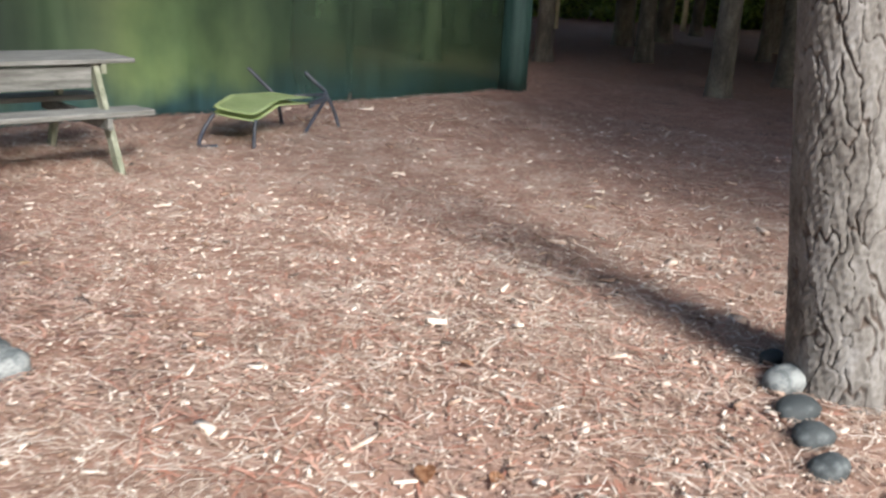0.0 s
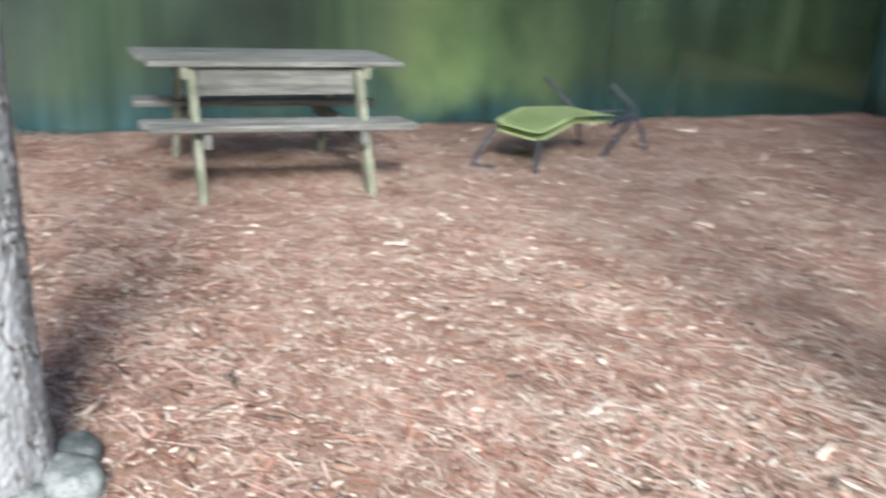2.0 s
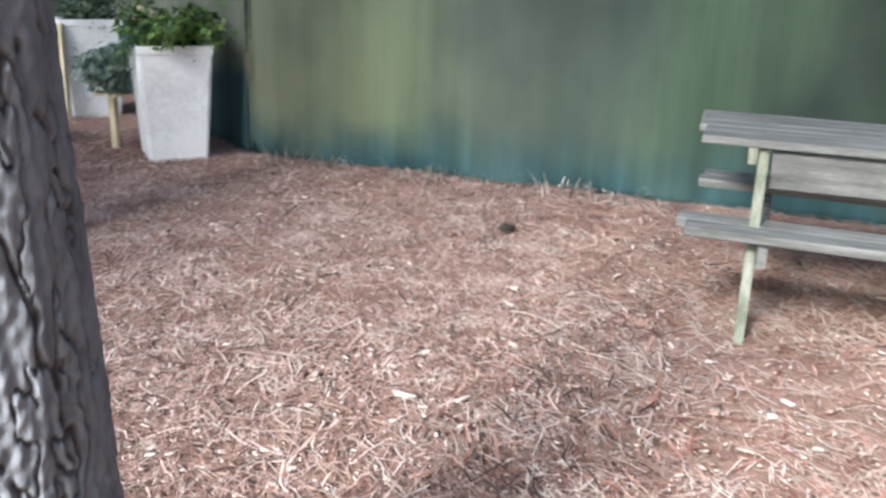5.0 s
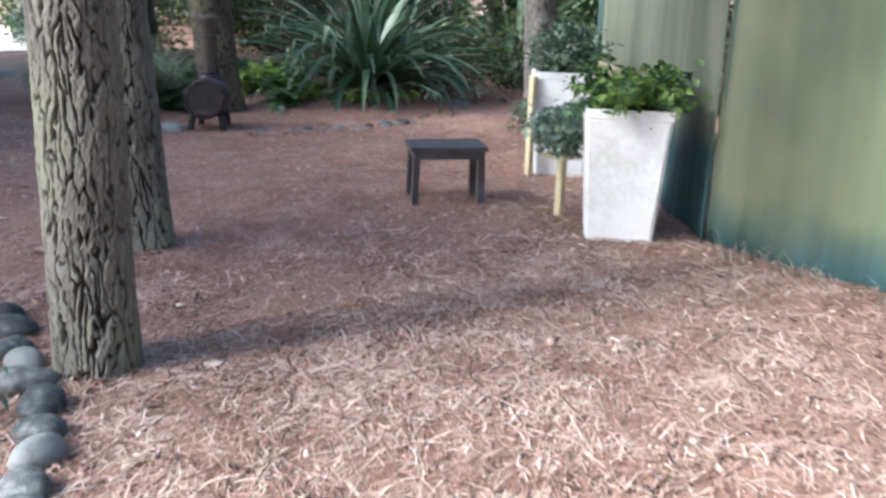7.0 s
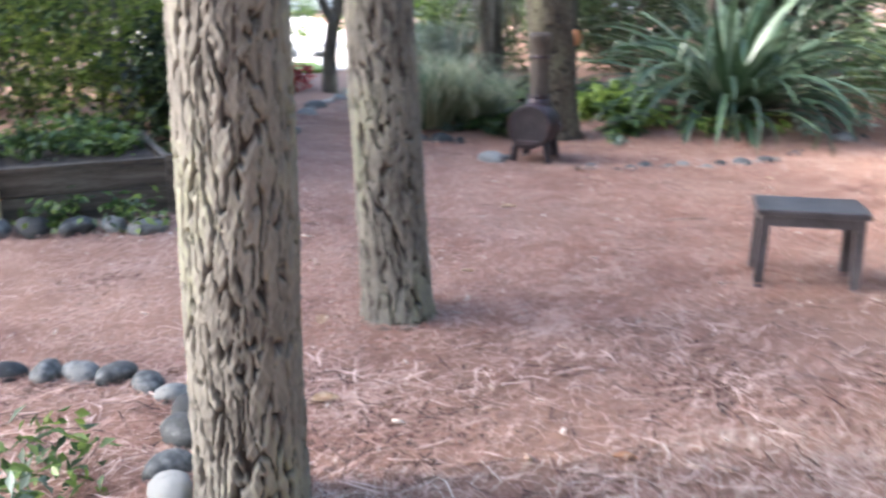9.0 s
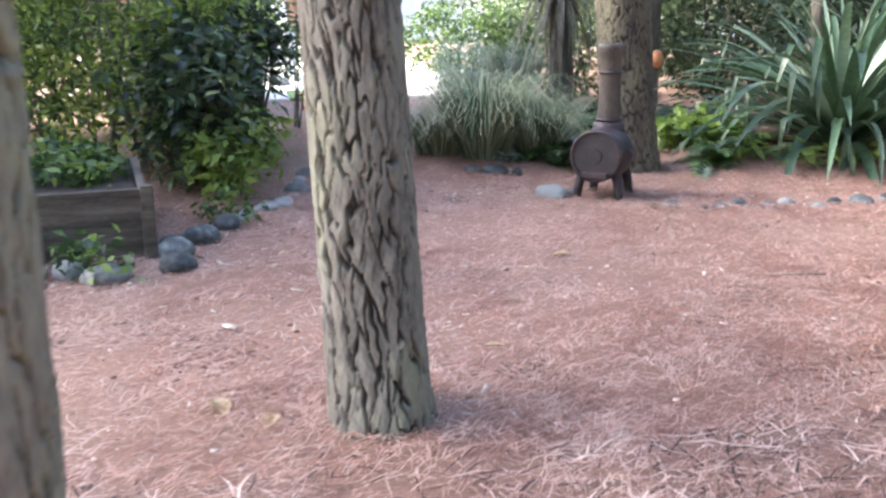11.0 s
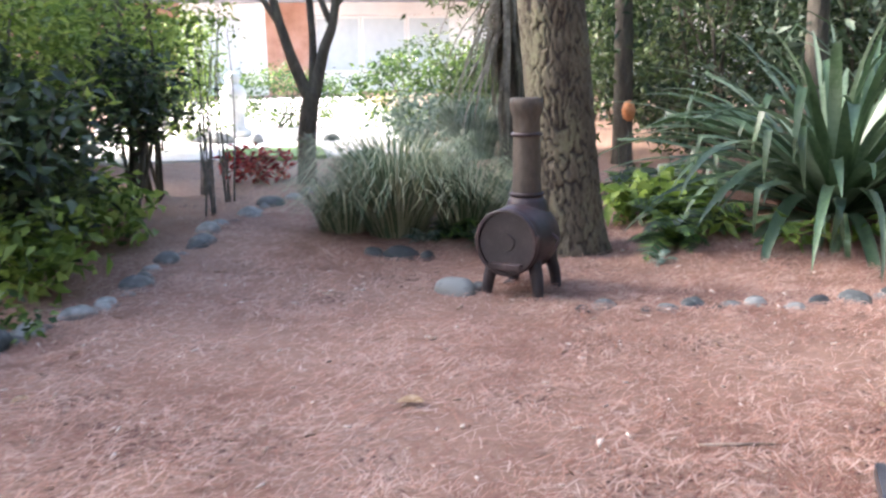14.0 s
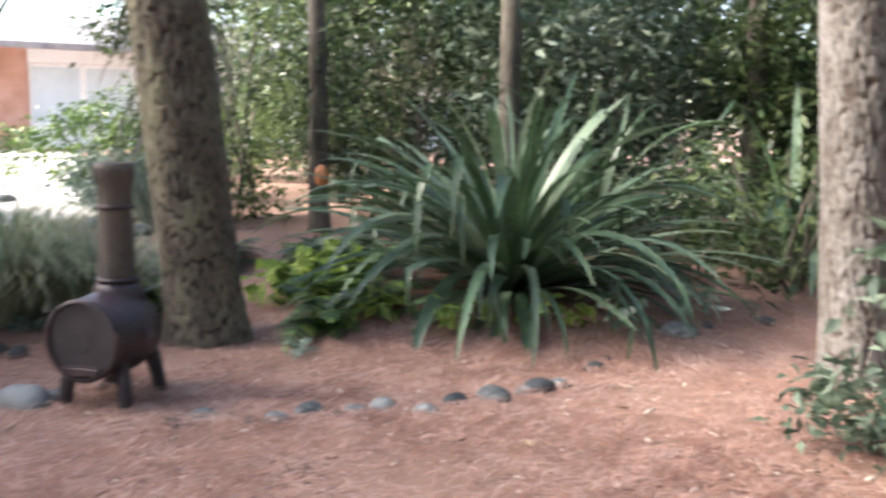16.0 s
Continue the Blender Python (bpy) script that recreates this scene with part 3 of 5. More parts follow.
# ---- picnic table ----
def picnic_table(at, rz):
    t = thing("picnic_table", (*at, 0), "weathered grey wooden picnic table with attached benches", "table", rz=rz)
    for k in range(5):
        part("top_plank", board((.138, 1.63 + random.uniform(-.03, .03), .036), .006, (-.29 + k * .145, random.uniform(-.02, .02), .797), (0, random.uniform(-.6, .6), 0)), GREY_WOOD, t)
    for s in (-1, 1):
        for k in range(2):
            part("bench_plank", board((.125, 1.66 + random.uniform(-.03, .03), .042), .007, (s * (.53 - k * .135), random.uniform(-.02, .02), .44), (random.uniform(-.4, .4), 0, random.uniform(-.4, .4))), GREY_WOOD, t)
    for y in (-.53, .53):
        inner = y - math.copysign(.045, y)
        for s in (-1, 1):
            lean = math.degrees(math.atan2(.36, .76))
            part("leg", board((.085, .042, .86), .005, (s * .455, y, .375), (0, -s * lean, 0)), MOSS_WOOD, t)
        part("seat_beam", board((1.22, .04, .085), .005, (0, inner, .372)), GREY_WOOD, t)
        part("top_beam", board((.70, .04, .075), .005, (0, y + math.copysign(.045, y), .741)), MOSS_WOOD, t)
    part("apron", board((.022, .99, .165), .004, (-.295, 0, .680), (0, -8, 0)), GREY_WOOD, t, "grey board under the tabletop")
    part("centre_brace", board((.09, 1.01, .04), .004, (0, 0, .757)), GREY_WOOD, t)


picnic_table((6.90, -3.04), -3.2)


# ---- lime green chairs lying on their side ----
def bent_shell(corners_back, corners_seat, drop, thick=.014):
    """Back and seat as one bent sheet with a rounded rim."""
    L, F, R, B = [Vector(p) - Vector((0, 0, drop)) for p in corners_back]
    T, T2 = [Vector(p) - Vector((0, 0, drop)) for p in corners_seat]
    bm = bmesh.new()
    n = 8
    rows = []
    for i in range(2 * n + 1):
        t = i / n
        a, b = ((L.lerp(B, t), F.lerp(R, t)) if t <= 1 else (B.lerp(T2, t - 1), R.lerp(T, t - 1)))
        inset = .045 * max(0, 1 - i / 2) if i < 2 else (.03 if i == 2 * n else 0)
        row = []
        for j in range(n + 1):
            s = inset + (1 - 2 * inset) * j / n
            p = a.lerp(b, s)
            row.append(bm.verts.new(p + Vector((0, 0, -.008 * math.sin(math.pi * s)))))
        rows.append(row)
    for a, b in zip(rows, rows[1:]):
        for j in range(n):
            bm.faces.new((a[j], a[j + 1], b[j + 1], b[j]))
    bmesh.ops.solidify(bm, geom=bm.faces[:], thickness=thick)
    return bm


BACK = ((7.12, -4.62, .325), (6.74, -4.83, .285), (7.13, -5.38, .335), (7.45, -5.06, .365))
SEAT = ((7.06, -5.76, .345), (7.40, -5.50, .37))
chair = thing("garden_chair", (6.8, -5.25, 0), "lime green garden chair tipped over with its dark legs upward", "chair", "fallen chairs")
inv = pose(-7.0, 5.1, 0)
part("shell", bent_shell(BACK, SEAT, 0), LIME, chair, "lime green moulded seat and back", True, inv)
part("leg", tube(smooth_path([(7.40, -5.42, .30), (7.50, -5.62, .30), (7.62, -5.52, .46), (7.70, -5.44, .57)]), .018), BLACK_TUBE, chair, "", True, inv)
part("leg", tube(smooth_path([(7.09, -5.70, .28), (7.27, -6.07, .33), (7.36, -5.98, .46), (7.42, -5.92, .54)]), .018), BLACK_TUBE, chair, "", True, inv)
part("leg", tube(smooth_path([(7.27, -6.07, .33), (7.22, -6.13, .17), (7.18, -6.17, .0)]), .018), BLACK_TUBE, chair, "", True, inv)
part("leg", tube(smooth_path([(7.50, -5.62, .30), (7.54, -5.70, .15), (7.58, -5.76, .0)]), .018), BLACK_TUBE, chair, "", True, inv)
part("crossbar", tube([(7.27, -6.07, .33), (7.50, -5.62, .30)], .015), BLACK_TUBE, chair, "", True, inv)
chair = thing("garden_chair", (6.8, -5.15, 0), "lime green garden chair lying underneath another one", "chair", "fallen chairs")
inv = pose(-7.0, 5.0, 0)
part("shell", bent_shell(BACK, SEAT, .055), LIME, chair, "", True, inv)
part("leg", tube(smooth_path([(7.12, -4.66, .27), (7.11, -4.54, .13), (7.05, -4.45, .02), (6.97, -4.47, .012), (6.90, -4.54, .02)]), .018), BLACK_TUBE, chair, "", True, inv)
part("leg", tube(smooth_path([(6.78, -4.85, .24), (6.76, -4.82, .12), (6.74, -4.80, .0)]), .018), BLACK_TUBE, chair, "", True, inv)
part("leg", tube(smooth_path([(7.24, -6.05, .30), (7.14, -5.82, .15), (7.06, -5.62, .0)]), .018), BLACK_TUBE, chair, "", True, inv)
part("crossbar", tube([(7.24, -6.05, .30), (7.10, -5.72, .25)], .015), BLACK_TUBE, chair, "", True, inv)


# ---- planters, stand and low table by the fence corner ----
def fern_frond(length, mat, seed):
    """An arching frond with two rows of tapering leaflets."""
    r = random.Random(seed)
    bm = bmesh.new()
    n = 13
    spine = []
    x = z = 0.0
    for i in range(n + 1):
        a = 1.05 - 1.9 * (i / n) ** 1.2
        spine.append(Vector((x, 0, z)))
        x += math.cos(a) * length / n
        z += math.sin(a) * length / n
    for i in range(1, n):
        d = (spine[i + 1] - spine[i - 1]).normalized()
        w = length * .30 * math.sin(math.pi * min(1, (i + 1.5) / (n + 1))) ** .8
        for s in (-1, 1):
            p = spine[i]
            q = p + Vector((d.x * w * .35, s * w, d.z * w * .3 - w * .2)) * r.uniform(.85, 1.1)
            h = d * length * .034
            bm.faces.new((bm.verts.new(p - h), bm.verts.new(p.lerp(q, .55) - h * .8), bm.verts.new(q), bm.verts.new(p.lerp(q, .55) + h * .8), bm.verts.new(p + h)))
    for a, b in zip(spine, spine[1:]):
        bm.faces.new([bm.verts.new(v) for v in (a + Vector((0, .004, 0)), b + Vector((0, .003, 0)), b - Vector((0, .003, 0)), a - Vector((0, .004, 0)))])
    return mesh_of("frond", bm, mat, False)


FROND = {"leaf": [fern_frond(.42, LEAF, s) for s in (1, 2, 3)], "dark": [fern_frond(.5, LEAF_DARK, s) for s in (4, 5)],
         "silver": [fern_frond(.30, LEAF_SILVER, s) for s in (6, 7)]}


def fern(at, n, kind, label, scale=1.0, seed=0, name="fern", group="", lift=0.0):
    r = random.Random(seed)
    t = thing(name, at, label, "plant", group)
    for k in range(n):
        ob = link_mesh("frond", FROND[kind][k % len(FROND[kind])], t)
        s = scale * r.uniform(.7, 1.2)
        ob.matrix_basis = pose(r.uniform(-.05, .05) * scale, r.uniform(-.05, .05) * scale, lift, r.uniform(-12, 12), r.uniform(-25, 35), k * 360 / n + r.uniform(-20, 20)) @ Matrix.Scale(s, 4)
    return t


def planter(at, rz, base, top, h, label):
    t = thing("planter", (*at, 0), label, "planter", "white planters", rz=rz)
    bm = bmesh.new()
    loops = []
    for w, z in ((base, .0), (top * .985, h - .075), (top * .985, h - .07), (top * .965, h - .062), (top, h - .055), (top, h), (top - .05, h), (top - .07, h - .12)):
        loops.append([bm.verts.new((sx * w / 2, sy * w / 2, z)) for sx, sy in ((-1, -1), (1, -1), (1, 1), (-1, 1))])
    for a, b in zip(loops, loops[1:]):
        for i in range(4):
            bm.faces.new((a[i], a[(i + 1) % 4], b[(i + 1) % 4], b[i]))
    bm.faces.new(loops[0][::-1]), bm.faces.new(loops[-1])
    vertical = [e for e in bm.edges if abs(e.verts[0].co.z - e.verts[1].co.z) > .3]
    bmesh.ops.bevel(bm, geom=vertical, offset=.02, segments=3, affect="EDGES")
    part("pot", bm, WHITE, t, "", False)
    part("soil", board((top - .07, top - .07, .03), 0, (0, 0, h - .08)), SOIL, t, "dark soil")
    return t


planter((8.41, 1.56), -48, .42, .53, .83, "tall tapered white square planter by the fence")
fern((8.42, 1.56, .76), 30, "leaf", "green ferny plants filling the white planter", 1.0, 2, "potted_plant")
r0 = np.random.default_rng(12)
tagged(new("potted_plant", leaves("potted_plant", clumps(r0, (8.44, 1.56, .93), (.36, .36, .14), 44, 22, .06), .7, .08, .04, LEAF, r0)), "leafy green bedding plants in a white planter", "plant")
planter((9.60, 3.15), -48, .42, .53, .86, "white square planter further along the fence")
r0 = np.random.default_rng(13)
tagged(new("potted_plant", leaves("potted_plant", clumps(r0, (9.60, 3.17, 1.0), (.28, .28, .22), 50, 30, .07), .7, .065, .03, LEAF_GREY, r0)), "bushy grey-green plant spilling from a white planter", "plant")
fern((9.60, 3.17, .80), 18, "leaf", "long ferny foliage spilling over the planter rim", .7, 5, "potted_plant")
stand = thing("plant_stand", (8.45, 2.10, 0), "pale yellow wooden stand holding a bushy plant", "stand")
part("post", board((.05, .05, .42), .006, (0, 0, .20)), PALE_WOOD, stand)
part("plate", board((.20, .20, .025), .005, (0, 0, .42)), PALE_WOOD, stand)
stake = thing("garden_stake", (9.22, 3.14, 0), "pale yellow upright stake beside a planter", "stake")
part("shaft", board((.05, .05, .84), .006, (0, 0, .41)), PALE_WOOD, stake)
r0 = np.random.default_rng(14)
tagged(new("potted_plant", leaves("potted_plant", clumps(r0, (8.43, 2.08, .62), (.19, .19, .15), 46, 26, .05), .8, .07, .035, LEAF_SILVER, r0)), "rounded silver-green bushy plant on a low stand", "plant")
note = thing("garden_sign", (8.42, 1.75, .80), "small cream card sign among the planter foliage", "sign", rz=-48)
part("stake", board((.015, .015, .2), .002, (0, 0, .08)), PALE_WOOD, note)
part("card", board((.15, .015, .11), .003, (0, 0, .21), (0, 20, 0)), PALE_WOOD, note)


def low_table(at, rz):
    t = thing("side_table", (*at, 0), "small dark brown plastic side table", "table", rz=rz)
    part("top", board((.55, .36, .035), .008, (0, 0, .405)), STOOL, t)
    for s in (-1, 1):
        part("apron", board((.50, .018, .06), .004, (0, s * .15, .36)), STOOL, t)
        part("apron", board((.018, .28, .06), .004, (s * .24, 0, .36)), STOOL, t)
    for sx in (-1, 1):
        for sy in (-1, 1):
            part("leg", board((.05, .05, .40), .006, (sx * .235, sy * .145, .19), (sy * 1.5, sx * -1.5, 0)), STOOL, t)


low_table((8.08, 2.89), -31)


# ---- stones ----
def stone_mesh(seed):
    r = random.Random(seed)
    bm = bmesh.new()
    bmesh.ops.create_icosphere(bm, subdivisions=3, radius=.5)
    off = Vector((seed * 3.1, seed * 1.7, 0))
    sx, sy, sz = 1, r.uniform(.65, .85), r.uniform(.5, .68)
    for v in bm.verts:
        k = 1 + .22 * noise.noise(v.co * 1.6 + off) + .06 * noise.noise(v.co * 5 + off)
        v.co = Vector((v.co.x * sx * k, v.co.y * sy * k, v.co.z * sz * k))
        v.co.z = max(v.co.z, -.2)
    return mesh_of("stone", bm, STONE)


STONES = [stone_mesh(s) for s in range(6)]


PALE_STONES = [m.copy() for m in STONES]
for m in PALE_STONES:
    m.materials[0] = STONE_PALE


def stone(x, y, size, k, label, group, rz=None):
    sink = -.05 if "edging" in label else .0 if "rock" in label else .13
    ob = new("stone", (PALE_STONES if "pale" in label else STONES)[k % 6])
    ob.matrix_world = pose(x, y, size * sink + bed_rise(x, y) + slope(y), 0, 0, (k * 71) % 360 if rz is None else rz) @ Matrix.Scale(size, 4)
    return tagged(ob, label, "stone", group)


ring = [(4.16, 2.76, .15), (4.31, 2.70, .17), (4.45, 2.66, .16), (4.58, 2.60, .19), (4.70, 2.48, .17), (4.79, 2.35, .15), (4.86, 2.19, .20), (4.83, 1.99, .22), (4.76, 1.78, .17), (4.76, 1.62, .20),
        (4.70, 1.42, .24), (4.69, 1.20, .22), (4.63, 1.00, .19), (4.57, .83, .21), (4.47, .66, .18), (4.40, .52, .20), (4.33, .34, .22), (4.26, .14, .19), (4.15, -.03, .20)]
for k, (x, y, s) in enumerate(ring):
    stone(x, y, s, k, "rounded blue-grey river stone in a planting ring", "stones round the pine")
for k, (x, y, s) in enumerate([(1.45, -3.97, .13), (1.30, -3.76, .25), (1.17, -3.55, .19), (1.04, -3.37, .18), (.92, -3.20, .16), (3.58, -1.52, .22), (3.45, -1.50, .22), (3.40, -1.36, .20)]):
    stone(x, y, s, k + 2, "blue-grey stone at the foot of a pine", "stones at pine feet", 75 if k < 5 else None)
for k, (x, y, s) in enumerate([(3.8, 5.16, .22), (4.02, 5.14, .24), (4.28, 5.08, .26), (4.5, 5.1, .22), (4.70, 4.95, .24), (5.06, 5.10, .24), (5.02, 5.45, .26), (5.15, 5.75, .24), (5.30, 6.1, .26)]):
    stone(x, y, s, k + 1, "grey stone along the timber bed", "stones by the timber bed")
path_line = [(5.36, 6.2), (5.52, 6.5), (5.88, 7.45), (6.06, 8.3), (6.22, 8.9), (6.50, 9.6), (6.90, 10.3), (7.30, 10.8), (7.75, 11.2)]
path_spots = []
for (ax, ay), (bx, by) in zip(path_line, path_line[1:]):
    n = max(1, round(math.hypot(bx - ax, by - ay) / .2))
    path_spots += [(ax + (bx - ax) * i / n, ay + (by - ay) * i / n) for i in range(n)]
for k, (x, y) in enumerate(path_spots):
    x, y, s = x + .06 * math.sin(k * 5.3), y + .05 * math.sin(k * 3.1), .24 + .14 * math.sin(k * 2.3)
    stone(x, y, s * .75, k, "pale grey stone edging the garden path", "path edging stones")
for k, (x, y, s) in enumerate([(7.53, 7.62, .27), (7.70, 7.55, .17), (7.73, 6.70, .25), (7.86, 6.72, .15), (7.36, 7.75, .2)]):
    stone(x, y, s, k, "mottled grey rock beside the tussock grass", "rocks by the grass")
for k, (x, y, s) in enumerate([(8.08, 6.80, .16), (8.30, 6.15, .16), (8.43, 6.15, .20), (8.62, 6.04, .10), (8.75, 6.0, .17), (8.93, 6.01, .20), (9.05, 5.96, .11), (9.16, 5.97, .16), (9.27, 5.95, .20), (9.42, 5.87, .15),
                               (9.60, 5.89, .18), (9.79, 5.90, .22), (9.99, 5.95, .13), (10.13, 5.95, .26), (10.28, 6.0, .14), (10.65, 6.2, .18), (10.82, 6.28, .12), (11.57, 6.63, .34), (11.85, 6.66, .2), (12.31, 6.64, .28)]):
    stone(x + .03 * math.sin(k * 7), y + .03 * math.sin(k * 4), s * (.6 + .35 * abs(math.sin(k * 3.3))), k + 3, "small grey stone edging the planted bed", "bed edging stones")


# ---- iron fire pot with its flue ----
def chiminea(at, rz):
    t = thing("chiminea", (*at, 0), "rusty dark cast-iron chiminea with a tall flue", "chiminea", rz=rz)
    body = lathe([(.02, -.215), (.09, -.20), (.145, -.165), (.185, -.10), (.203, -.01), (.203, .08), (.195, .17), (.186, .235)], 40)
    body.transform(pose(0, 0, .325, 90))
    part("body", body, IRON, t, "purple-brown cast-iron barrel", True)
    rim = lathe([(.178, .0), (.194, .002), (.196, .012), (.196, .030), (.186, .036), (.176, .034)], 44, False)
    rim.transform(pose(0, -.232, .325, 90))
    part("rim", rim, IRON, t, "", True)
    door = lathe([(.0, .006), (.05, .007), (.053, .0), (.172, .0), (.176, -.01)], 44, False)
    door.transform(pose(0, -.250, .325, 90))
    door = part("door", door, IRON_DOOR, t, "round blackened iron door", False)
    part("latch", board((.03, .03, .07), .004, (.185, -.245, .345), (0, 12, 0)), IRON, door)
    part("ash_lip", board((.20, .035, .045), .008, (0, -.262, .185)), IRON, t, "rust-brown lip below the door")
    part("saddle", lathe([(.135, .46), (.125, .50), (.112, .535), (.10, .56)], 36), IRON, t, "", True, pose(0, .03, 0))
    part("flue", lathe([(.094, .55), (.088, .60), (.083, .70), (.080, .90), (.080, 1.02), (.086, 1.04), (.094, 1.06), (.097, 1.10), (.095, 1.135), (.072, 1.138), (.066, 1.09)], 36), FLUE, t, "rusty brown flue with a flared cap", True, pose(0, .03, 0))
    for z, r in ((.575, .104), (.925, .093)):
        part("flue_ring", lathe([(r - .02, z - .014), (r, z - .007), (r, z + .007), (r - .02, z + .014)], 32, False), IRON, t, "", True, pose(0, .03, 0))
    for x, y in ((-.15, -.16), (.15, -.16), (-.13, .13), (.13, .13)):
        part("leg", tube(smooth_path([(x * .8, y * .9, .22), (x * 1.02, y * 1.02, .11), (x * 1.12, y * 1.1, -.01)]), .042, 10, .032), IRON_DOOR, t, "", True)
    part("handle", tube(smooth_path([(.20, -.05, .36), (.245, -.07, .33), (.235, -.09, .29)]), .008), IRON, t, "", True)


chiminea((8.14, 6.65), -41)


# ---- flax and planting behind the fire pot ----
STRAPS = [mesh_of("leaf", strap(1.0, w, rise, fold, twist=tw, crease=cr), FLAX) for w, rise, fold, tw, cr in
          ((.055, 1.3, 1.2, .1, None), (.06, 1.2, 1.6, -.2, None), (.065, 1.05, 1.9, .2, None), (.055, 1.35, .8, -.1, None), (.06, 1.1, 1.2, .3, .68), (.065, .9, 1.6, -.2, None), (.058, 1.25, 1.0, .2, .8))]


def flax(at, n, size, seed, label, group="flax clumps"):
    r = random.Random(seed)
    t = thing("flax_plant", (*at, bed_rise(*at)), label, "plant", group)
    for k in range(n):
        ring_t = (k / n) ** .8
        length = size * r.uniform(.8, 1.2)
        tilt = -8 + 62 * ring_t + r.uniform(-8, 8)
        a = k * 137.5 + r.uniform(-15, 15)
        ob = link_mesh("leaf", STRAPS[r.randrange(len(STRAPS))], t)
        ob.matrix_basis = pose(math.cos(radians(a)) * .12 * ring_t, math.sin(radians(a)) * .12 * ring_t, 0, r.uniform(-15, 15), tilt, a) @ Matrix.Diagonal((length, length * r.uniform(.45, .85), length, 1))
    return t


flax((11.02, 7.85), 250, 1.85, 5, "large arching flax clump with long glossy sword leaves")
flax((14.1, 8.1), 70, 1.9, 6, "flax clump half hidden behind a pine")
flax((12.7, 9.3), 50, 1.9, 7, "tall dark flax in the back of the bed")

r0 = np.random.default_rng(21)


def tussock(at, n, height, spread, mat, label, seed, name="tussock_grass"):
    g = np.random.default_rng(seed)
    seg = 5
    az, out = g.uniform(0, 2 * np.pi, n), g.uniform(.15, 1.0, n) * spread
    h = height * g.uniform(.55, 1.1, n)
    t = np.linspace(0, 1, seg + 1)
    radial = .22 * np.sqrt(g.random(n))[:, None] + out[:, None] * t ** 1.15
    z = h[:, None] * np.sin(t * np.pi * (.48 + .30 * (out / spread))[:, None])
    z = np.maximum(z, .01)
    c = np.stack([np.cos(az)[:, None] * radial, np.sin(az)[:, None] * radial, z], -1)
    side_v = np.stack([-np.sin(az), np.cos(az), np.zeros(n)], -1)[:, None] * (.0065 * (1 - .8 * t))[None, :, None]
    v = np.stack([c - side_v, c + side_v], 2).reshape(-1, 3)
    k = (np.arange(n)[:, None] * (seg + 1) + np.arange(seg)[None]).reshape(-1, 1) * 2
    ob = new(name, np_mesh(name, v, k + [0, 1, 3, 2], mat))
    ob.location = (*at, bed_rise(*at) + slope(at[1]))
    return tagged(ob, label, "grass")


tussock((7.62, 8.35), 1300, .74, 1.1, GRASS, "drooping tussock grass with straw-coloured tips", 1)
tussock((8.15, 8.35), 600, .55, .75, GRASS, "green tussock grass beside the path", 2)
tussock((7.25, 8.6), 450, .4, .6, GRASS, "small tussock of fine grass", 3)
for k, (x, y, n, s, kind) in enumerate([(8.35, 8.2, 16, 1.1, "leaf"), (8.55, 8.6, 16, 1.2, "leaf"), (8.2, 7.75, 12, .8, "dark"), (8.05, 8.15, 14, .9, "leaf"), (7.75, 8.05, 10, .6, "silver"), (9.75, 7.65, 20, 1.2, "leaf"), (9.42, 7.3, 16, 1.0, "leaf"), (9.8, 8.05, 18, 1.3, "leaf"),
                                        (9.16, 6.98, 9, .55, "silver"), (9.2, 9.6, 16, 1.2, "dark"), (8.9, 9.3, 16, 1.2, "leaf"), (10.0, 8.9, 14, 1.2, "dark")]):
    fern((x, y, bed_rise(x, y)), n, kind, "fresh green fern in the needle-strewn bed" if kind == "leaf" else "low fern among the planting", s, 20 + k, group="bed ferns")


def leafy(name, at, size, n_clumps, per, leaf, mat, label, seed, spread=.08, stems=0, category="shrub", group="", stem_mat=None, droop=.3, thick=.02):
    """A shrub: forked stems and an uneven mass of separate leaves."""
    g = np.random.default_rng(seed)
    t = thing(name, (at[0], at[1], 0), label, category, group)
    me = leaves("foliage", clumps(g, (0, 0, at[2]), size, n_clumps, per, spread), .7, leaf[0], leaf[1], mat, g, droop)
    link_mesh("foliage", me, t)
    rr = random.Random(seed)
    for _ in range(stems):
        a, q = rr.uniform(0, 6.28), rr.uniform(.2, .8)
        tip = (math.cos(a) * size[0] * q, math.sin(a) * size[1] * q, at[2] + size[2] * rr.uniform(.2, .8))
        base = (rr.uniform(-.25, .25) * size[0], rr.uniform(-.25, .25) * size[1], -.03)
        mid = ((base[0] + tip[0]) / 2 + rr.uniform(-.06, .06), (base[1] + tip[1]) / 2, tip[2] * .55)
        part("stem", tube(smooth_path([base, mid, tip], 4), thick, 6, thick * .35), stem_mat or BARK_DARK, t, "", True)
    return t


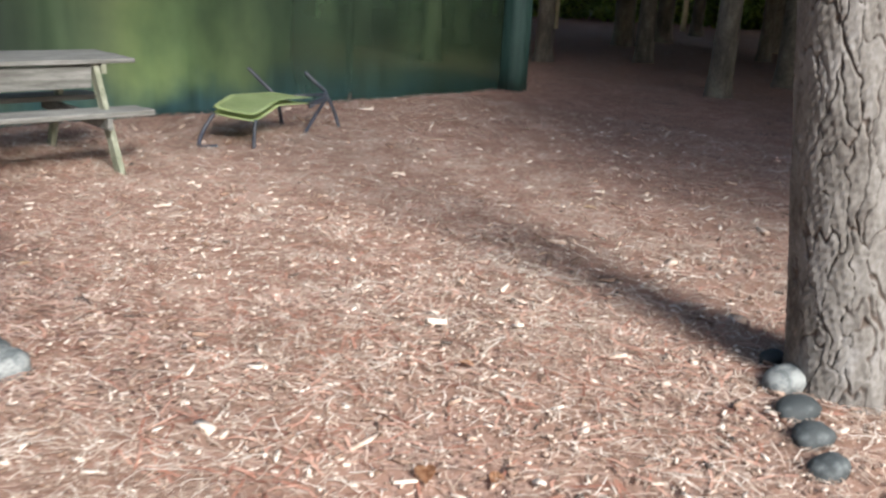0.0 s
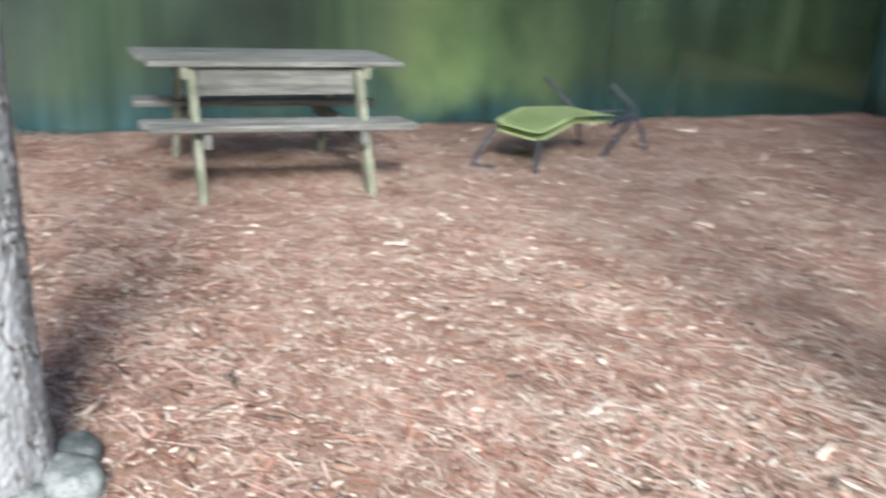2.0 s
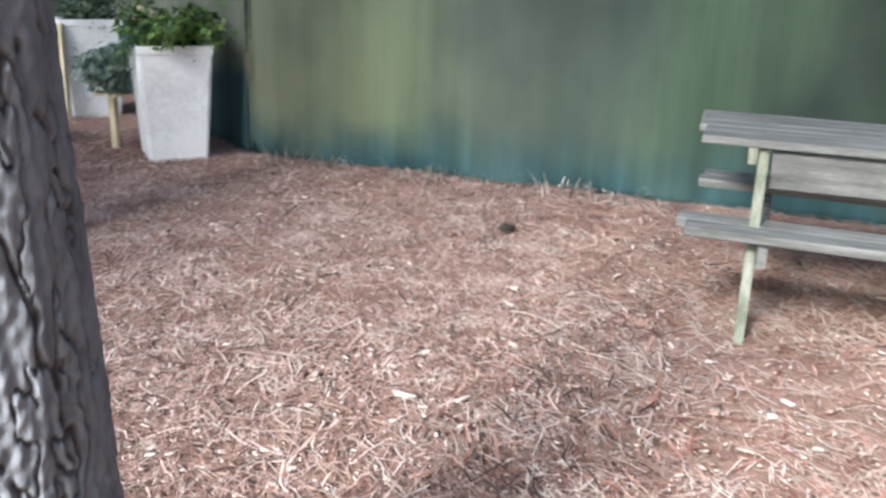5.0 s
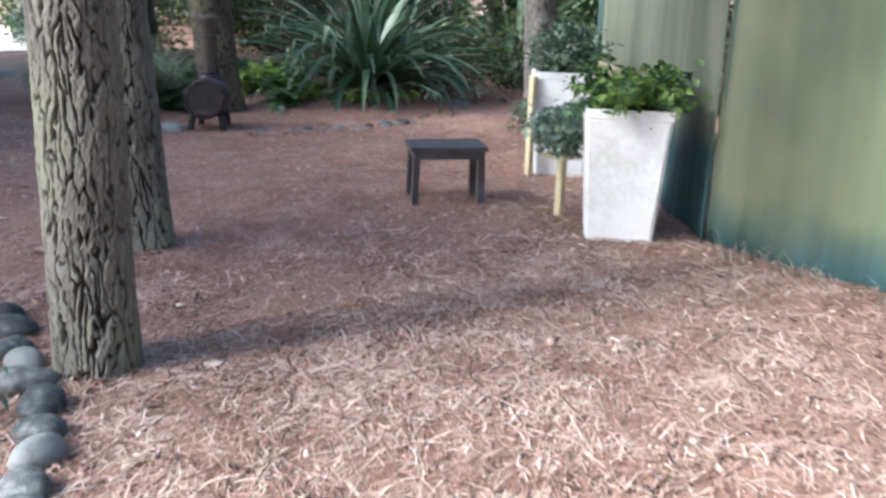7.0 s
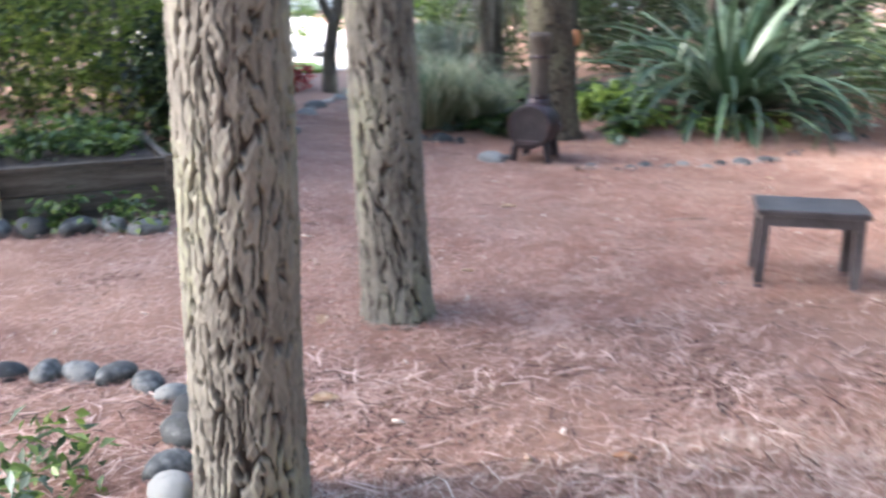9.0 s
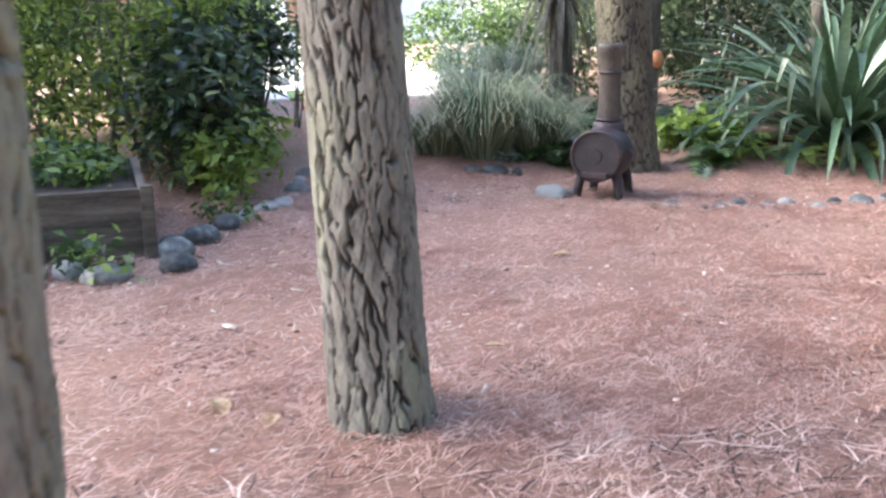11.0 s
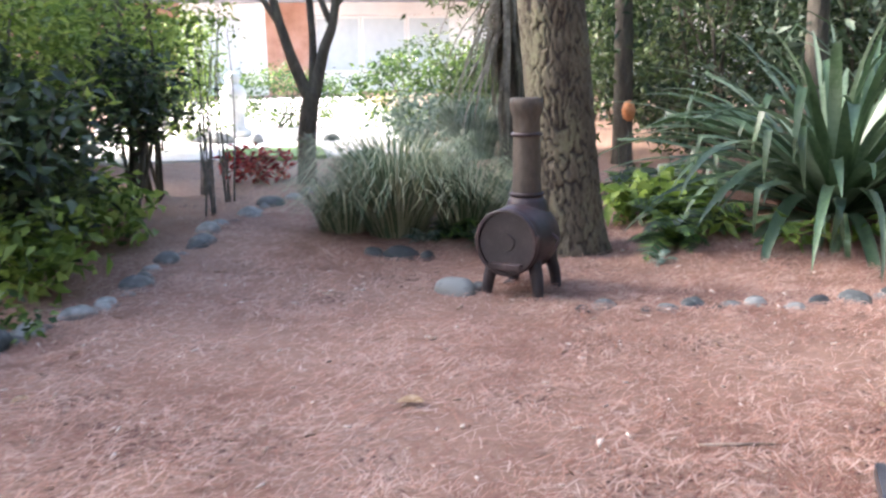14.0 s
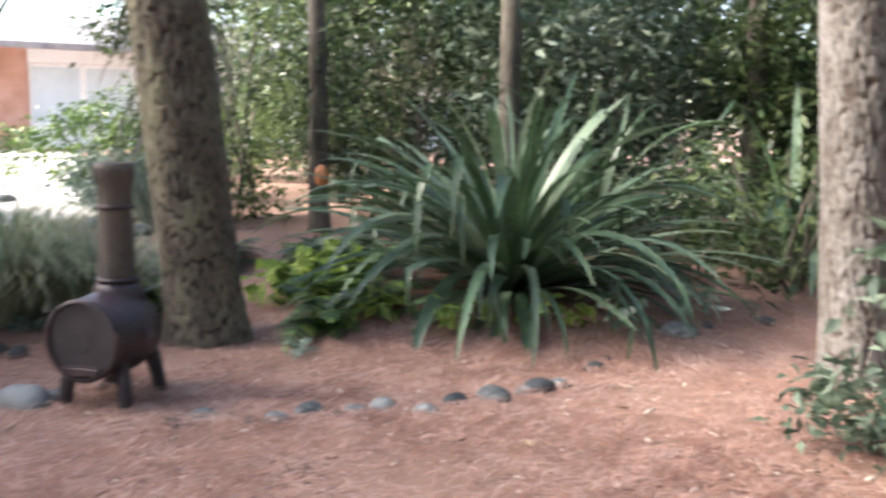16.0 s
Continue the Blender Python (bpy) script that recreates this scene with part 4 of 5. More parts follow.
# broad-leaved ground plants behind the pine, and small seedlings in the bed
leafy("hosta", (9.62, 8.1, .24), (.42, .32, .16), 34, 8, (.17, .10), LEAF_LIME, "clump of broad green leaves behind the pine", 31, .07)
leafy("hosta", (10.1, 9.3, .16), (.40, .3, .12), 20, 8, (.15, .085), LEAF, "low broad-leaved plants in the bed", 32, .07)
for k, (x, y, n) in enumerate([(9.88, 7.38, 4), (10.06, 6.92, 5), (10.35, 7.0, 4), (10.67, 6.93, 6), (11.13, 6.69, 4), (11.72, 6.70, 3), (10.16, 7.33, 3), (10.9, 6.85, 4), (9.6, 7.2, 3)]):
    leafy("seedling", (x, y, .19), (.12, .10, .06), n, 4, (.13, .065), LEAF_SILVER if k in (4, 5) else LEAF_LIME, "small pale green seedling among pine needles", 60 + k, .04, 0, "plant", "bed seedlings")

# dense evergreen shrubbery closing the view
for k, (x, y, z, sx, sy, sz, n) in enumerate([(9.9, 12.4, 1.7, 1.4, 1.0, 1.7, 90), (12.0, 11.6, 1.8, 1.7, 1.1, 1.9, 110), (14.6, 11.2, 1.8, 1.8, 1.2, 2.0, 110), (16.6, 8.8, 1.7, 1.5, 1.6, 1.9, 100),
                                              (13.2, 14.0, 2.4, 2.2, 1.2, 2.4, 100), (17.5, 5.8, 1.7, 1.4, 1.6, 1.8, 80), (10.6, 15.2, 2.2, 1.6, 1.2, 2.2, 70), (18.5, 11.5, 2.4, 1.8, 2.2, 2.6, 90),
                                              (15.6, 14.5, 2.6, 2.2, 1.4, 2.6, 90), (14.2, 4.2, 1.4, 1.1, 1.4, 1.5, 70), (13.2, 7.2, .7, .9, .9, .8, 40)]):
    leafy("evergreen_shrub", (x, y, z), (sx, sy, sz), n, 42, (.12, .045), LEAF_DARK if k in (1, 2, 3, 5, 8, 9) else LEAF if k == 7 else LEAF_MID, "dense evergreen shrub behind the flax", 80 + k, .17, 7, group="evergreen shrubs")
for k, (x, y, z, sx, sy, sz, n) in enumerate([(12.5, 16.5, 3.2, 2.4, 1.4, 3.2, 120), (17.0, 16.0, 3.4, 2.8, 1.6, 3.4, 130), (20.5, 12.5, 3.4, 2.0, 2.8, 3.4, 130), (20.5, 7.5, 3.2, 1.8, 2.8, 3.2, 120), (19.5, 3.0, 3.0, 1.6, 2.4, 3.0, 110), (13.6, 10.9, 1.6, 1.8, .9, 1.6, 70), (16.2, 9.6, 2.4, 1.5, 1.2, 2.4, 120), (13.2, 18.6, 2.4, 2.0, 1.0, 2.4, 130), (16.6, 18.8, 2.6, 2.0, 1.0, 2.6, 130), (20.2, 17.2, 2.8, 2.0, 1.4, 2.8, 130)]):
    leafy("woodland_shrub", (x, y, z), (sx, sy, sz), n, 60, (.16, .07), LEAF_GREY if k % 2 else LEAF_MID, "tall olive-green woodland thicket", 280 + k, .3, 9, group="woodland thickets")
for k, (x, y, z, sx, sy, sz) in enumerate([(12.4, 13.2, 1.7, 1.6, .9, 1.7), (14.9, 12.9, 1.9, 1.7, .9, 1.9), (17.3, 10.4, 1.9, 1.2, 1.5, 1.9), (16.0, 7.2, 1.5, 1.2, 1.2, 1.5)]):
    leafy("evergreen_shrub", (x, y, z), (sx, sy, sz), 150, 46, (.13, .055), LEAF_DARK, "dark dense evergreen shrub deep in the planting", 380 + k, .2, 6, group="evergreen shrubs")
for k, (x, y) in enumerate([(25.5, -31.0), (21.8, -34.2), (18.0, -37.0), (14.2, -39.6), (29.0, -27.5)]):
    leafy("woodland_shrub", (x, y, .9), (2.8, 2.2, .8), 110, 46, (.38, .2), LEAF_LIME, "low green undergrowth at the far edge of the plantation", 400 + k, .4, 5, group="plantation undergrowth")
pot = thing("lantern", (10.5, 10.8, 0), "small orange terracotta ornament on a stake", "ornament")
part("stake", lathe([(.012, -.03), (.012, .62)], 8), BARK_DARK, pot)
part("bowl", lathe([(.02, .58), (.06, .62), (.075, .70), (.05, .78), (.02, .80)], 18), TERRACOTTA, pot, "orange terracotta bowl", True)

# cabbage tree with a skirt of dead leaves
cab = thing("cabbage_tree", (9.10, 10.35, 0), "cabbage tree with a hanging skirt of dry grey leaves", "tree")
link_mesh("trunk", bark_trunk("trunk", .13, .11, 3.6, (-.03, 0), BARK_DARK, 51, nu=60, dz=.03, cell=(.05, .1), depth=.012, flare=.04), cab)
DRY = [mesh_of("dry_leaf", strap(1.0, .035, -.9, .75, twist=tw), DEAD_LEAF) for tw in (.3, -.4, .1)]
rd = random.Random(9)
for k in range(200):
    ob = link_mesh("dry_leaf", DRY[k % 3], cab)
    a, z = rd.uniform(0, 360), rd.uniform(1.4, 3.5)
    s = rd.uniform(.7, 1.25)
    ob.matrix_basis = pose(-.03 * z + .09 * math.cos(radians(a)), .09 * math.sin(radians(a)), z, 0, rd.uniform(-18, 22), a) @ Matrix.Scale(s, 4)
for k in range(40):
    ob = link_mesh("leaf", STRAPS[k % 4], cab)
    ob.matrix_basis = pose(-.1, 0, 3.55, 0, rd.uniform(-10, 70), k * 137) @ Matrix.Scale(rd.uniform(.7, .95), 4)

# slim tree with many forks where the path meets the garden
tree = thing("forked_tree", (7.06, 11.08, 0), "small bare-stemmed tree forking into slender dark limbs", "tree")
part("trunk", tube(smooth_path([(0, 0, -.05), (.01, .0, .4), (.05, 0, .75), (.09, 0, .95)]), .105, 14, .085), BARK_DARK, tree, "", True)
for pts, ra, rb in (([(.07, 0, .85), (-.12, .02, 1.35), (-.28, .05, 2.0), (-.42, .1, 3.2)], .07, .03), ([(.10, 0, .88), (.22, -.02, 1.35), (.36, 0, 1.8), (.42, .1, 3.0)], .07, .03),
                    ([(.09, 0, .92), (.12, .05, 1.5), (.08, .1, 2.2), (.0, .1, 3.3)], .045, .025), ([(.30, 0, 1.65), (.20, .05, 1.95), (.08, .05, 2.5), (.0, 0, 3.2)], .035, .02),
                    ([(.35, 0, 1.78), (.55, .0, 2.05), (.75, .05, 2.4), (1.0, .1, 3.0)], .03, .015), ([(-.20, .03, 1.6), (-.42, .0, 1.95), (-.72, 0, 2.25), (-1.1, 0, 2.9)], .03, .015),
                    ([(-.28, .05, 2.0), (-.12, .05, 2.5), (.05, .05, 3.0)], .03, .015)):
    part("limb", tube(smooth_path(pts, 5), ra, 10, rb), BARK_DARK, tree, "", True)
g = np.random.default_rng(71)
link_mesh("foliage", leaves("foliage", clumps(g, (.0, .1, 3.3), (1.5, 1.2, .55), 60, 34, .16), .7, .07, .04, LEAF, g), tree)

# ---- timber bed and the tall shrubs over it ----
bed = thing("raised_bed", (4.33, 5.40, 0), "low raised garden bed of dark weathered timber", "planter bed", rz=8)
for k in range(2):
    part("plank", board((1.12, .045, .195), .006, (0, 0, .10 + k * .2)), BED_WOOD, bed)
    part("plank", board((.045, 1.3, .195), .006, (.54, .68, .10 + k * .2)), BED_WOOD, bed)
    part("plank", board((.045, 1.3, .195), .006, (-.54, .68, .10 + k * .2)), BED_WOOD, bed)
    part("plank", board((1.12, .045, .195), .006, (0, 1.36, .10 + k * .2)), BED_WOOD, bed)
for x in (-.56, .56):
    part("corner_post", board((.07, .07, .43), .006, (x, -.035, .205)), PALE_WOOD if x < 0 else BED_WOOD, bed)
part("soil", board((1.02, 1.26, .04), 0, (0, .68, .33)), SOIL, bed)
r0 = np.random.default_rng(90)
leafy("bed_plant", (4.2, 6.2, .45), (.5, .5, .10), 50, 16, (.09, .05), LEAF, "low leafy plants filling the timber bed", 90, .07, 0, "plant")
for k, (x, y, z, sx, sy, sz, n, m) in enumerate([(3.1, 8.0, 1.5, 1.4, .9, 1.4, 120, LEAF), (4.5, 8.5, 1.5, 1.0, .9, 1.4, 110, LEAF_LIME), (1.5, 7.2, 1.7, 1.3, 1.0, 1.6, 100, LEAF), (3.6, 9.8, 2.0, 1.9, 1.0, 1.8, 120, LEAF_LIME),
                                                 (5.1, 7.6, .7, .42, .6, .6, 46, LEAF_DARK), (5.45, 10.4, 1.9, .8, .8, .9, 60, LEAF_LIME), (1.2, 10.2, 2.0, 1.8, 1.2, 1.9, 90, LEAF_LIME), (-.6, 7.0, 1.6, 1.3, 1.2, 1.6, 80, LEAF),
                                                 (4.2, 12.0, 2.1, 1.4, 1.0, 1.6, 80, LEAF), (5.55, 9.35, 1.05, .36, .36, .32, 34, LEAF_DARK)]):
    leafy("garden_shrub", (x, y, z), (sx, sy, sz), n, 46, (.10, .042) if k != 4 else (.13, .06), m, "tall leafy shrub with light filtering through" if m is not LEAF_DARK else "small dark-leaved shrub by the path", 100 + k, .15, 8, group="garden shrubs", stem_mat=GREY_WOOD if k in (0, 1) else BARK_DARK)
for k, (x, y) in enumerate([(2.2, 10.9), (.4, 8.8), (3.9, 13.4), (2.0, 13.8)]):
    leafy("garden_shrub", (x, y, 1.6), (1.5, 1.0, 1.6), 150, 44, (.13, .055), LEAF_DARK, "dark dense shrub behind the garden planting", 420 + k, .18, 6, group="garden shrubs")
for k, (x, y) in enumerate([(5.2, 8.8), (5.0, 9.4), (5.5, 8.4), (5.3, 7.1)]):
    leafy("broad_leaf_plant", (x, y, .28), (.3, .3, .22), 34, 9, (.13, .06), LEAF_LIME, "bright lime broad-leaved plant by the path", 120 + k, .08, 0, "plant", "lime plants")
for k, (x, y) in enumerate([(6.15, 9.5), (6.3, 10.2), (6.0, 10.6)]):
    leafy("sapling", (x, y, 1.2), (.25, .25, .7), 14, 8, (.06, .025), LEAF_LIME, "thin-stemmed sapling beside the path", 130 + k, .06, 5, "plant", "saplings", GREY_WOOD, .3, .009)
for k, (x, y) in enumerate([(6.55, 11.2), (6.75, 11.5), (6.35, 11.4)]):
    leafy("red_plant", (x, y, .2), (.18, .18, .14), 16, 8, (.09, .05), LEAF_RED, "low plant with crimson leaves", 140 + k, .05, 0, "plant", "red plants")
for k, (x, y) in enumerate([(4.36, 1.78), (4.32, 1.22), (4.18, 1.5)]):
    leafy("ground_plant", (x, y, .12), (.18, .2, .11), 14, 9, (.07, .03), LEAF_SILVER if k else LEAF, "small leafy plant inside the stone ring", 150 + k, .05, 0, "plant", "ring plants")
for k, (x, y) in enumerate([(4.6, 5.15), (4.1, 5.25), (5.2, 6.4)]):
    leafy("ground_plant", (x + .1, y - .1, .12), (.2, .14, .12), 14, 9, (.08, .04), LEAF, "low green plant beside the timber bed", 155 + k, .05, 0, "plant", "ring plants")

leafy("ground_plant", (10.85, 4.55, .20), (.32, .30, .2), 44, 14, (.08, .035), LEAF_GREY, "grey-green bushy plant at the foot of a pine", 158, .07, 0, "plant")

# ---- bright garden and house beyond ----
leafy("clipped_shrub", (9.0, 14.6, .75), (1.1, .8, .65), 110, 40, (.09, .05), LEAF, "rounded green shrub in full daylight", 160, .12, 6)
leafy("clipped_shrub", (8.7, 13.3, .45), (.55, .5, .35), 60, 30, (.08, .04), LEAF_SILVER, "pale grey-green shrub at the garden edge", 161, .09, 3)
leafy("clipped_shrub", (7.0, 17.2, .55), (1.0, .6, .5), 70, 36, (.08, .04), LEAF, "green shrub in the far garden", 162, .12, 3)
leafy("clipped_shrub", (5.3, 16.8, 1.1), (.8, .7, .8), 80, 36, (.08, .04), LEAF_LIME, "yellow-green shrub in sunlight", 163, .12, 4)
leafy("clipped_shrub", (5.2, 14.2, .9), (.7, .6, .7), 70, 36, (.08, .04), LEAF_LIME, "yellow-green shrub in sunlight", 164, .12, 4)
leafy("clipped_shrub", (11.2, 17.5, .8), (1.0, .8, .7), 80, 36, (.09, .05), LEAF, "green shrub before the house", 165, .12, 4)
tussock((9.15, 12.3), 700, .75, .85, LEAF_SILVER, "pale arching ornamental grass", 5, "ornamental_grass")
statue = part("statue", lathe([(.24, -.02), (.24, .10), (.17, .14), (.15, .40), (.19, .55), (.20, .68), (.15, .76), (.08, .79), (.11, .86), (.10, .94), (.03, .98)], 26), STATUE, None, "", True)
statue.location = (6.2, 15.9, .03 + slope(15.9))
tagged(statue, "white stone garden statue on a round base", "statue")
for k, (x, y, s) in enumerate([(6.0, 15.1, .4), (6.5, 15.0, .34), (7.1, 15.1, .4), (7.6, 15.0, .3), (5.6, 15.4, .4), (8.5, 12.5, .3), (8.9, 11.9, .28)]):
    stone(x, y, s, k, "pale stone in the sunny garden border", "garden border stones")

house = thing("house", (9.0, 27.0, 0), "low salmon brick house with white walls and a grey roof", "house")


def wall_piece(x0, x1, z0, z1, mat, name, depth=.22, y=0.0, label=""):
    return part(name, board((x1 - x0, depth, z1 - z0), .01, ((x0 + x1) / 2, y, (z0 + z1) / 2), wobble=0), mat, house, label)


wall_piece(-14, -4.4, -.1, 2.5, BRICK, "wall")
wall_piece(-4.4, -2.2, -.1, 2.5, RENDER_WHITE, "wall")
wall_piece(-2.2, -.9, -.1, 2.5, BRICK, "wall")
wall_piece(-.9, 2.9, -.1, .55, RENDER_WHITE, "wall")
wall_piece(2.9, 12, -.1, 2.5, RENDER_WHITE, "wall")
wall_piece(-.9, 2.9, 2.1, 2.5, RENDER_WHITE, "wall")
for k in range(3):
    x = -.9 + 1.27 * k
    w = wall_piece(x, x + 1.26, .56, 2.09, RENDER_WHITE, "window", .06, .02)
    part("pane", board((1.12, .02, 1.38), .002, (x + .63, -.02, 1.32), wobble=0), GLASS_GLARE, w)
d = wall_piece(-3.9, -2.9, .0, 2.05, GLASS_GLARE, "door", .05, -.13)
part("roof", board((28, 5.2, .10), .02, (-1, 1.6, 3.05), (14, 0, 0), 0), ROOF, house, "grey sloping roof")
part("gutter", board((28, .14, .16), .02, (-1, -.95, 2.45), wobble=0), ROOF, house)
part("rear_wall", board((26, .2, 2.5), .01, (-1, 4.4, 1.2), wobble=0), BRICK, house)

# ---- loose litter: needles and chips ----
r1 = np.random.default_rng(40)


def needle_layer(name, x0, x1, y0, y1, n, length, width, mat, label):
    c = np.stack([r1.uniform(x0, x1, n), r1.uniform(y0, y1, n)], 1)
    patch = np.sin(c[:, 0] * 2.3 + np.sin(c[:, 1] * 1.9)) * np.sin(c[:, 1] * 2.9 + c[:, 0])
    c = c[r1.random(n) < .62 + .38 * patch]
    n = len(c)
    az, L = r1.uniform(0, 2 * np.pi, n), length * r1.uniform(.5, 1.3, n)
    az = np.where(r1.random(n) < .35, .6 + r1.normal(0, .5, n), az)
    bend = r1.normal(0, .35, n)
    t = np.array([-.5, 0, .5])
    pts = np.zeros((n, 3, 3))
    for k in range(3):
        a = az + bend * t[k]
        pts[:, k, 0], pts[:, k, 1] = c[:, 0] + np.cos(a) * L * t[k], c[:, 1] + np.sin(a) * L * t[k]
    z0 = r1.uniform(.008, .022, n) + ground_height(c[:, 0], c[:, 1])
    pts[:, 0, 2], pts[:, 2, 2] = z0 + r1.uniform(-.008, .012, n), z0 + r1.uniform(-.008, .012, n)
    pts[:, 1, 2] = z0 + r1.uniform(0, .012, n)
    s = np.stack([-np.sin(az), np.cos(az), np.zeros(n)], 1)[:, None] * width * r1.uniform(.6, 1.2, n)[:, None, None] * np.array([.5, .5, .25])[None, :, None]
    v = np.stack([pts - s, pts + s], 2).reshape(-1, 3)
    k = (np.arange(n)[:, None] * 3 + np.arange(2)[None]).reshape(-1, 1) * 2
    return tagged(new(name, np_mesh(name, v, k + [0, 1, 3, 2], mat)), label, "litter", kind="stuff")


def chip_layer(name, x0, x1, y0, y1, n, size, mat, label, fade=None):
    c = np.stack([r1.uniform(x0, x1, n), r1.uniform(y0, y1, n)], 1)
    if fade is not None:
        c = c[r1.random(n) < fade(c)]
    n = len(c)
    az = r1.uniform(0, 2 * np.pi, n)
    L = size * np.exp(r1.normal(0, .5, n))
    W, H = L * r1.uniform(.12, .42, n), .003 + L * r1.uniform(.05, .16, n)
    corner = np.array([[-1, -1], [1, -.8], [.85, 1], [-.8, .9]]) * .5
    jit = corner[None] + r1.normal(0, .12, (n, 4, 2))
    px, py = jit[..., 0] * L[:, None], jit[..., 1] * W[:, None]
    x, y = c[:, :1] + px * np.cos(az)[:, None] - py * np.sin(az)[:, None], c[:, 1:] + px * np.sin(az)[:, None] + py * np.cos(az)[:, None]
    tiltx, tilty = r1.normal(0, .22, n), r1.normal(0, .3, n)
    z = .010 + px * tiltx[:, None] + py * tilty[:, None] + (r1.uniform(0, .010, n) + ground_height(c[:, 0], c[:, 1]))[:, None]
    low, top = np.stack([x, y, z], -1), np.stack([x, y, z + H[:, None]], -1)
    v = np.concatenate([low, top], 1).reshape(-1, 3)
    f = np.array([[4, 5, 6, 7], [0, 1, 5, 4], [1, 2, 6, 5], [2, 3, 7, 6], [3, 0, 4, 7], [3, 2, 1, 0]])
    return tagged(new(name, np_mesh(name, v, (np.arange(n)[:, None, None] * 8 + f[None]).reshape(-1, 4), mat)), label, "litter", kind="stuff")


def glade(c):
    d = np.hypot((c[:, 0] - 2.6) / 3.6, (c[:, 1] + 1.8) / 3.4)
    return np.clip(1.35 - d, .06, 1)


needle_layer("pine_needles", -1.5, 8.6, -9.5, 1.5, 105000, .12, .0042, NEEDLE, "loose brown pine needles over the glade floor")
needle_layer("pine_needles", 3.2, 13.0, -1.5, 9.5, 165000, .115, .0036, NEEDLE_RED, "thick carpet of rust-brown pine needles")
needle_layer("pine_needles", 5.0, 13.0, 2.6, 10.5, 75000, .115, .0038, NEEDLE_RUST, "deep rust-red pine needles before the planted bed")
needle_layer("pine_needles", 3.2, 7.5, -2.5, 3.5, 36000, .115, .0030, NEEDLE_RED, "fallen pine needles round the stone ring")
needle_layer("pine_needles", -1.0, 7.6, -6.5, 1.5, 42000, .13, .0046, NEEDLE_PALE, "bleached straw-coloured pine needles over the chips")
needle_layer("pine_needles", 3.0, 9.5, -13.0, -2.5, 60000, .13, .0042, NEEDLE_RED, "rust-brown pine needles along the fence")
needle_layer("pine_needles", 2.0, 15.0, -24.0, -9.5, 60000, .16, .0075, NEEDLE_RUST, "rust-brown pine needles on the plantation floor")
needle_layer("pine_needles", 3.2, 9.0, -2.2, 2.6, 7500, .16, .0080, NEEDLE_STRAW, "pale pink-brown straw lying loose on the needle carpet")
needle_layer("pine_needles", 3.2, 9.0, -2.2, 2.6, 8000, .15, .0085, NEEDLE_DARK, "dark brown needles and twigs in the carpet")
needle_layer("pine_needles", 1.0, 8.2, -9.0, -1.5, 11000, .16, .0095, NEEDLE_RUST, "rust-brown needle clusters over the glade floor")
needle_layer("pine_needles", 8.0, 13.5, 5.8, 10.5, 30000, .12, .0042, NEEDLE_RED, "rust-brown pine needles over the planted bed")
chip_layer("wood_chips", -1.5, 8.5, -9.0, 1.6, 32000, .021, CHIP, "pale wood chips scattered over the glade floor", glade)
chip_layer("wood_chips", -1.5, 8.5, -7.5, 1.2, 55000, .012, CHIP, "fine pale chip fragments over the glade floor", glade)
chip_layer("wood_chips", 2.2, 8.2, -9.5, -3.0, 1500, .034, CHIP, "larger pale wood chips towards the fence end")
needle_layer("pine_needles", 2.2, 8.2, -9.5, -3.0, 5500, .17, .009, NEEDLE_PALE, "bleached straw lying loose towards the fence end")
chip_layer("bark_chips", -1.5, 8.6, -12.0, 2.0, 4000, .018, BARK_BROWN, "dark bark flakes in the litter", lambda c: np.full(len(c), .6))
chip_layer("wood_chips", 4.0, 12.0, -1.0, 7.5, 3000, .018, CHIP, "few pale chips among the needles")


def stick(pts, r, label, mat=GREY_WOOD):
    ob = part("stick", tube(smooth_path(pts, 4), r, 7, r * .5), mat, None, "", True)
    return tagged(ob, label, "stick", "fallen sticks")


for (x, y, a, l) in [(4.6, -4.9, 20, .34), (5.9, -6.6, 65, .22), (6.6, -7.6, 80, .3), (5.2, -2.9, -50, .3), (6.2, -1.6, 70, .32), (7.3, .1, 5, .36), (4.6, -3.6, 10, .24), (5.85, -2.0, 60, .4),
                     (5.6, -.6, 40, .28), (8.2, 4.2, -10, .3)]:
    c, s = math.cos(radians(a)), math.sin(radians(a))
    stick([(x - c * l / 2, y - s * l / 2, .016), (x + s * .02, y - c * .02, .026), (x + c * l / 2, y + s * l / 2, .014)], .008, "thin dry fallen stick lying on the needles", STICK_WOOD)


# ---- fallen leaves, cones and dry tufts ----
LEAF_SPOTS = [(5.33, 2.13, .12, 0), (5.48, 2.99, .10, 0), (1.82, -2.15, .12, 1), (3.47, -5.58, .10, 0), (5.56, 5.01, .08, 0), (7.16, 4.87, .11, 0), (5.63, 5.27, .08, 0), (5.31, 3.14, .13, 0),
              (6.38, 3.51, .08, 0), (7.0, .9, .09, 0), (1.65, -2.3, .08, 1), (2.3, -2.9, .07, 1), (4.6, -2.1, .08, 0), (6.2, 1.4, .09, 1), (8.9, 4.4, .07, 0), (9.6, 5.2, .08, 0)]
CONE_SPOTS = [(7.42, -1.22, 40)]
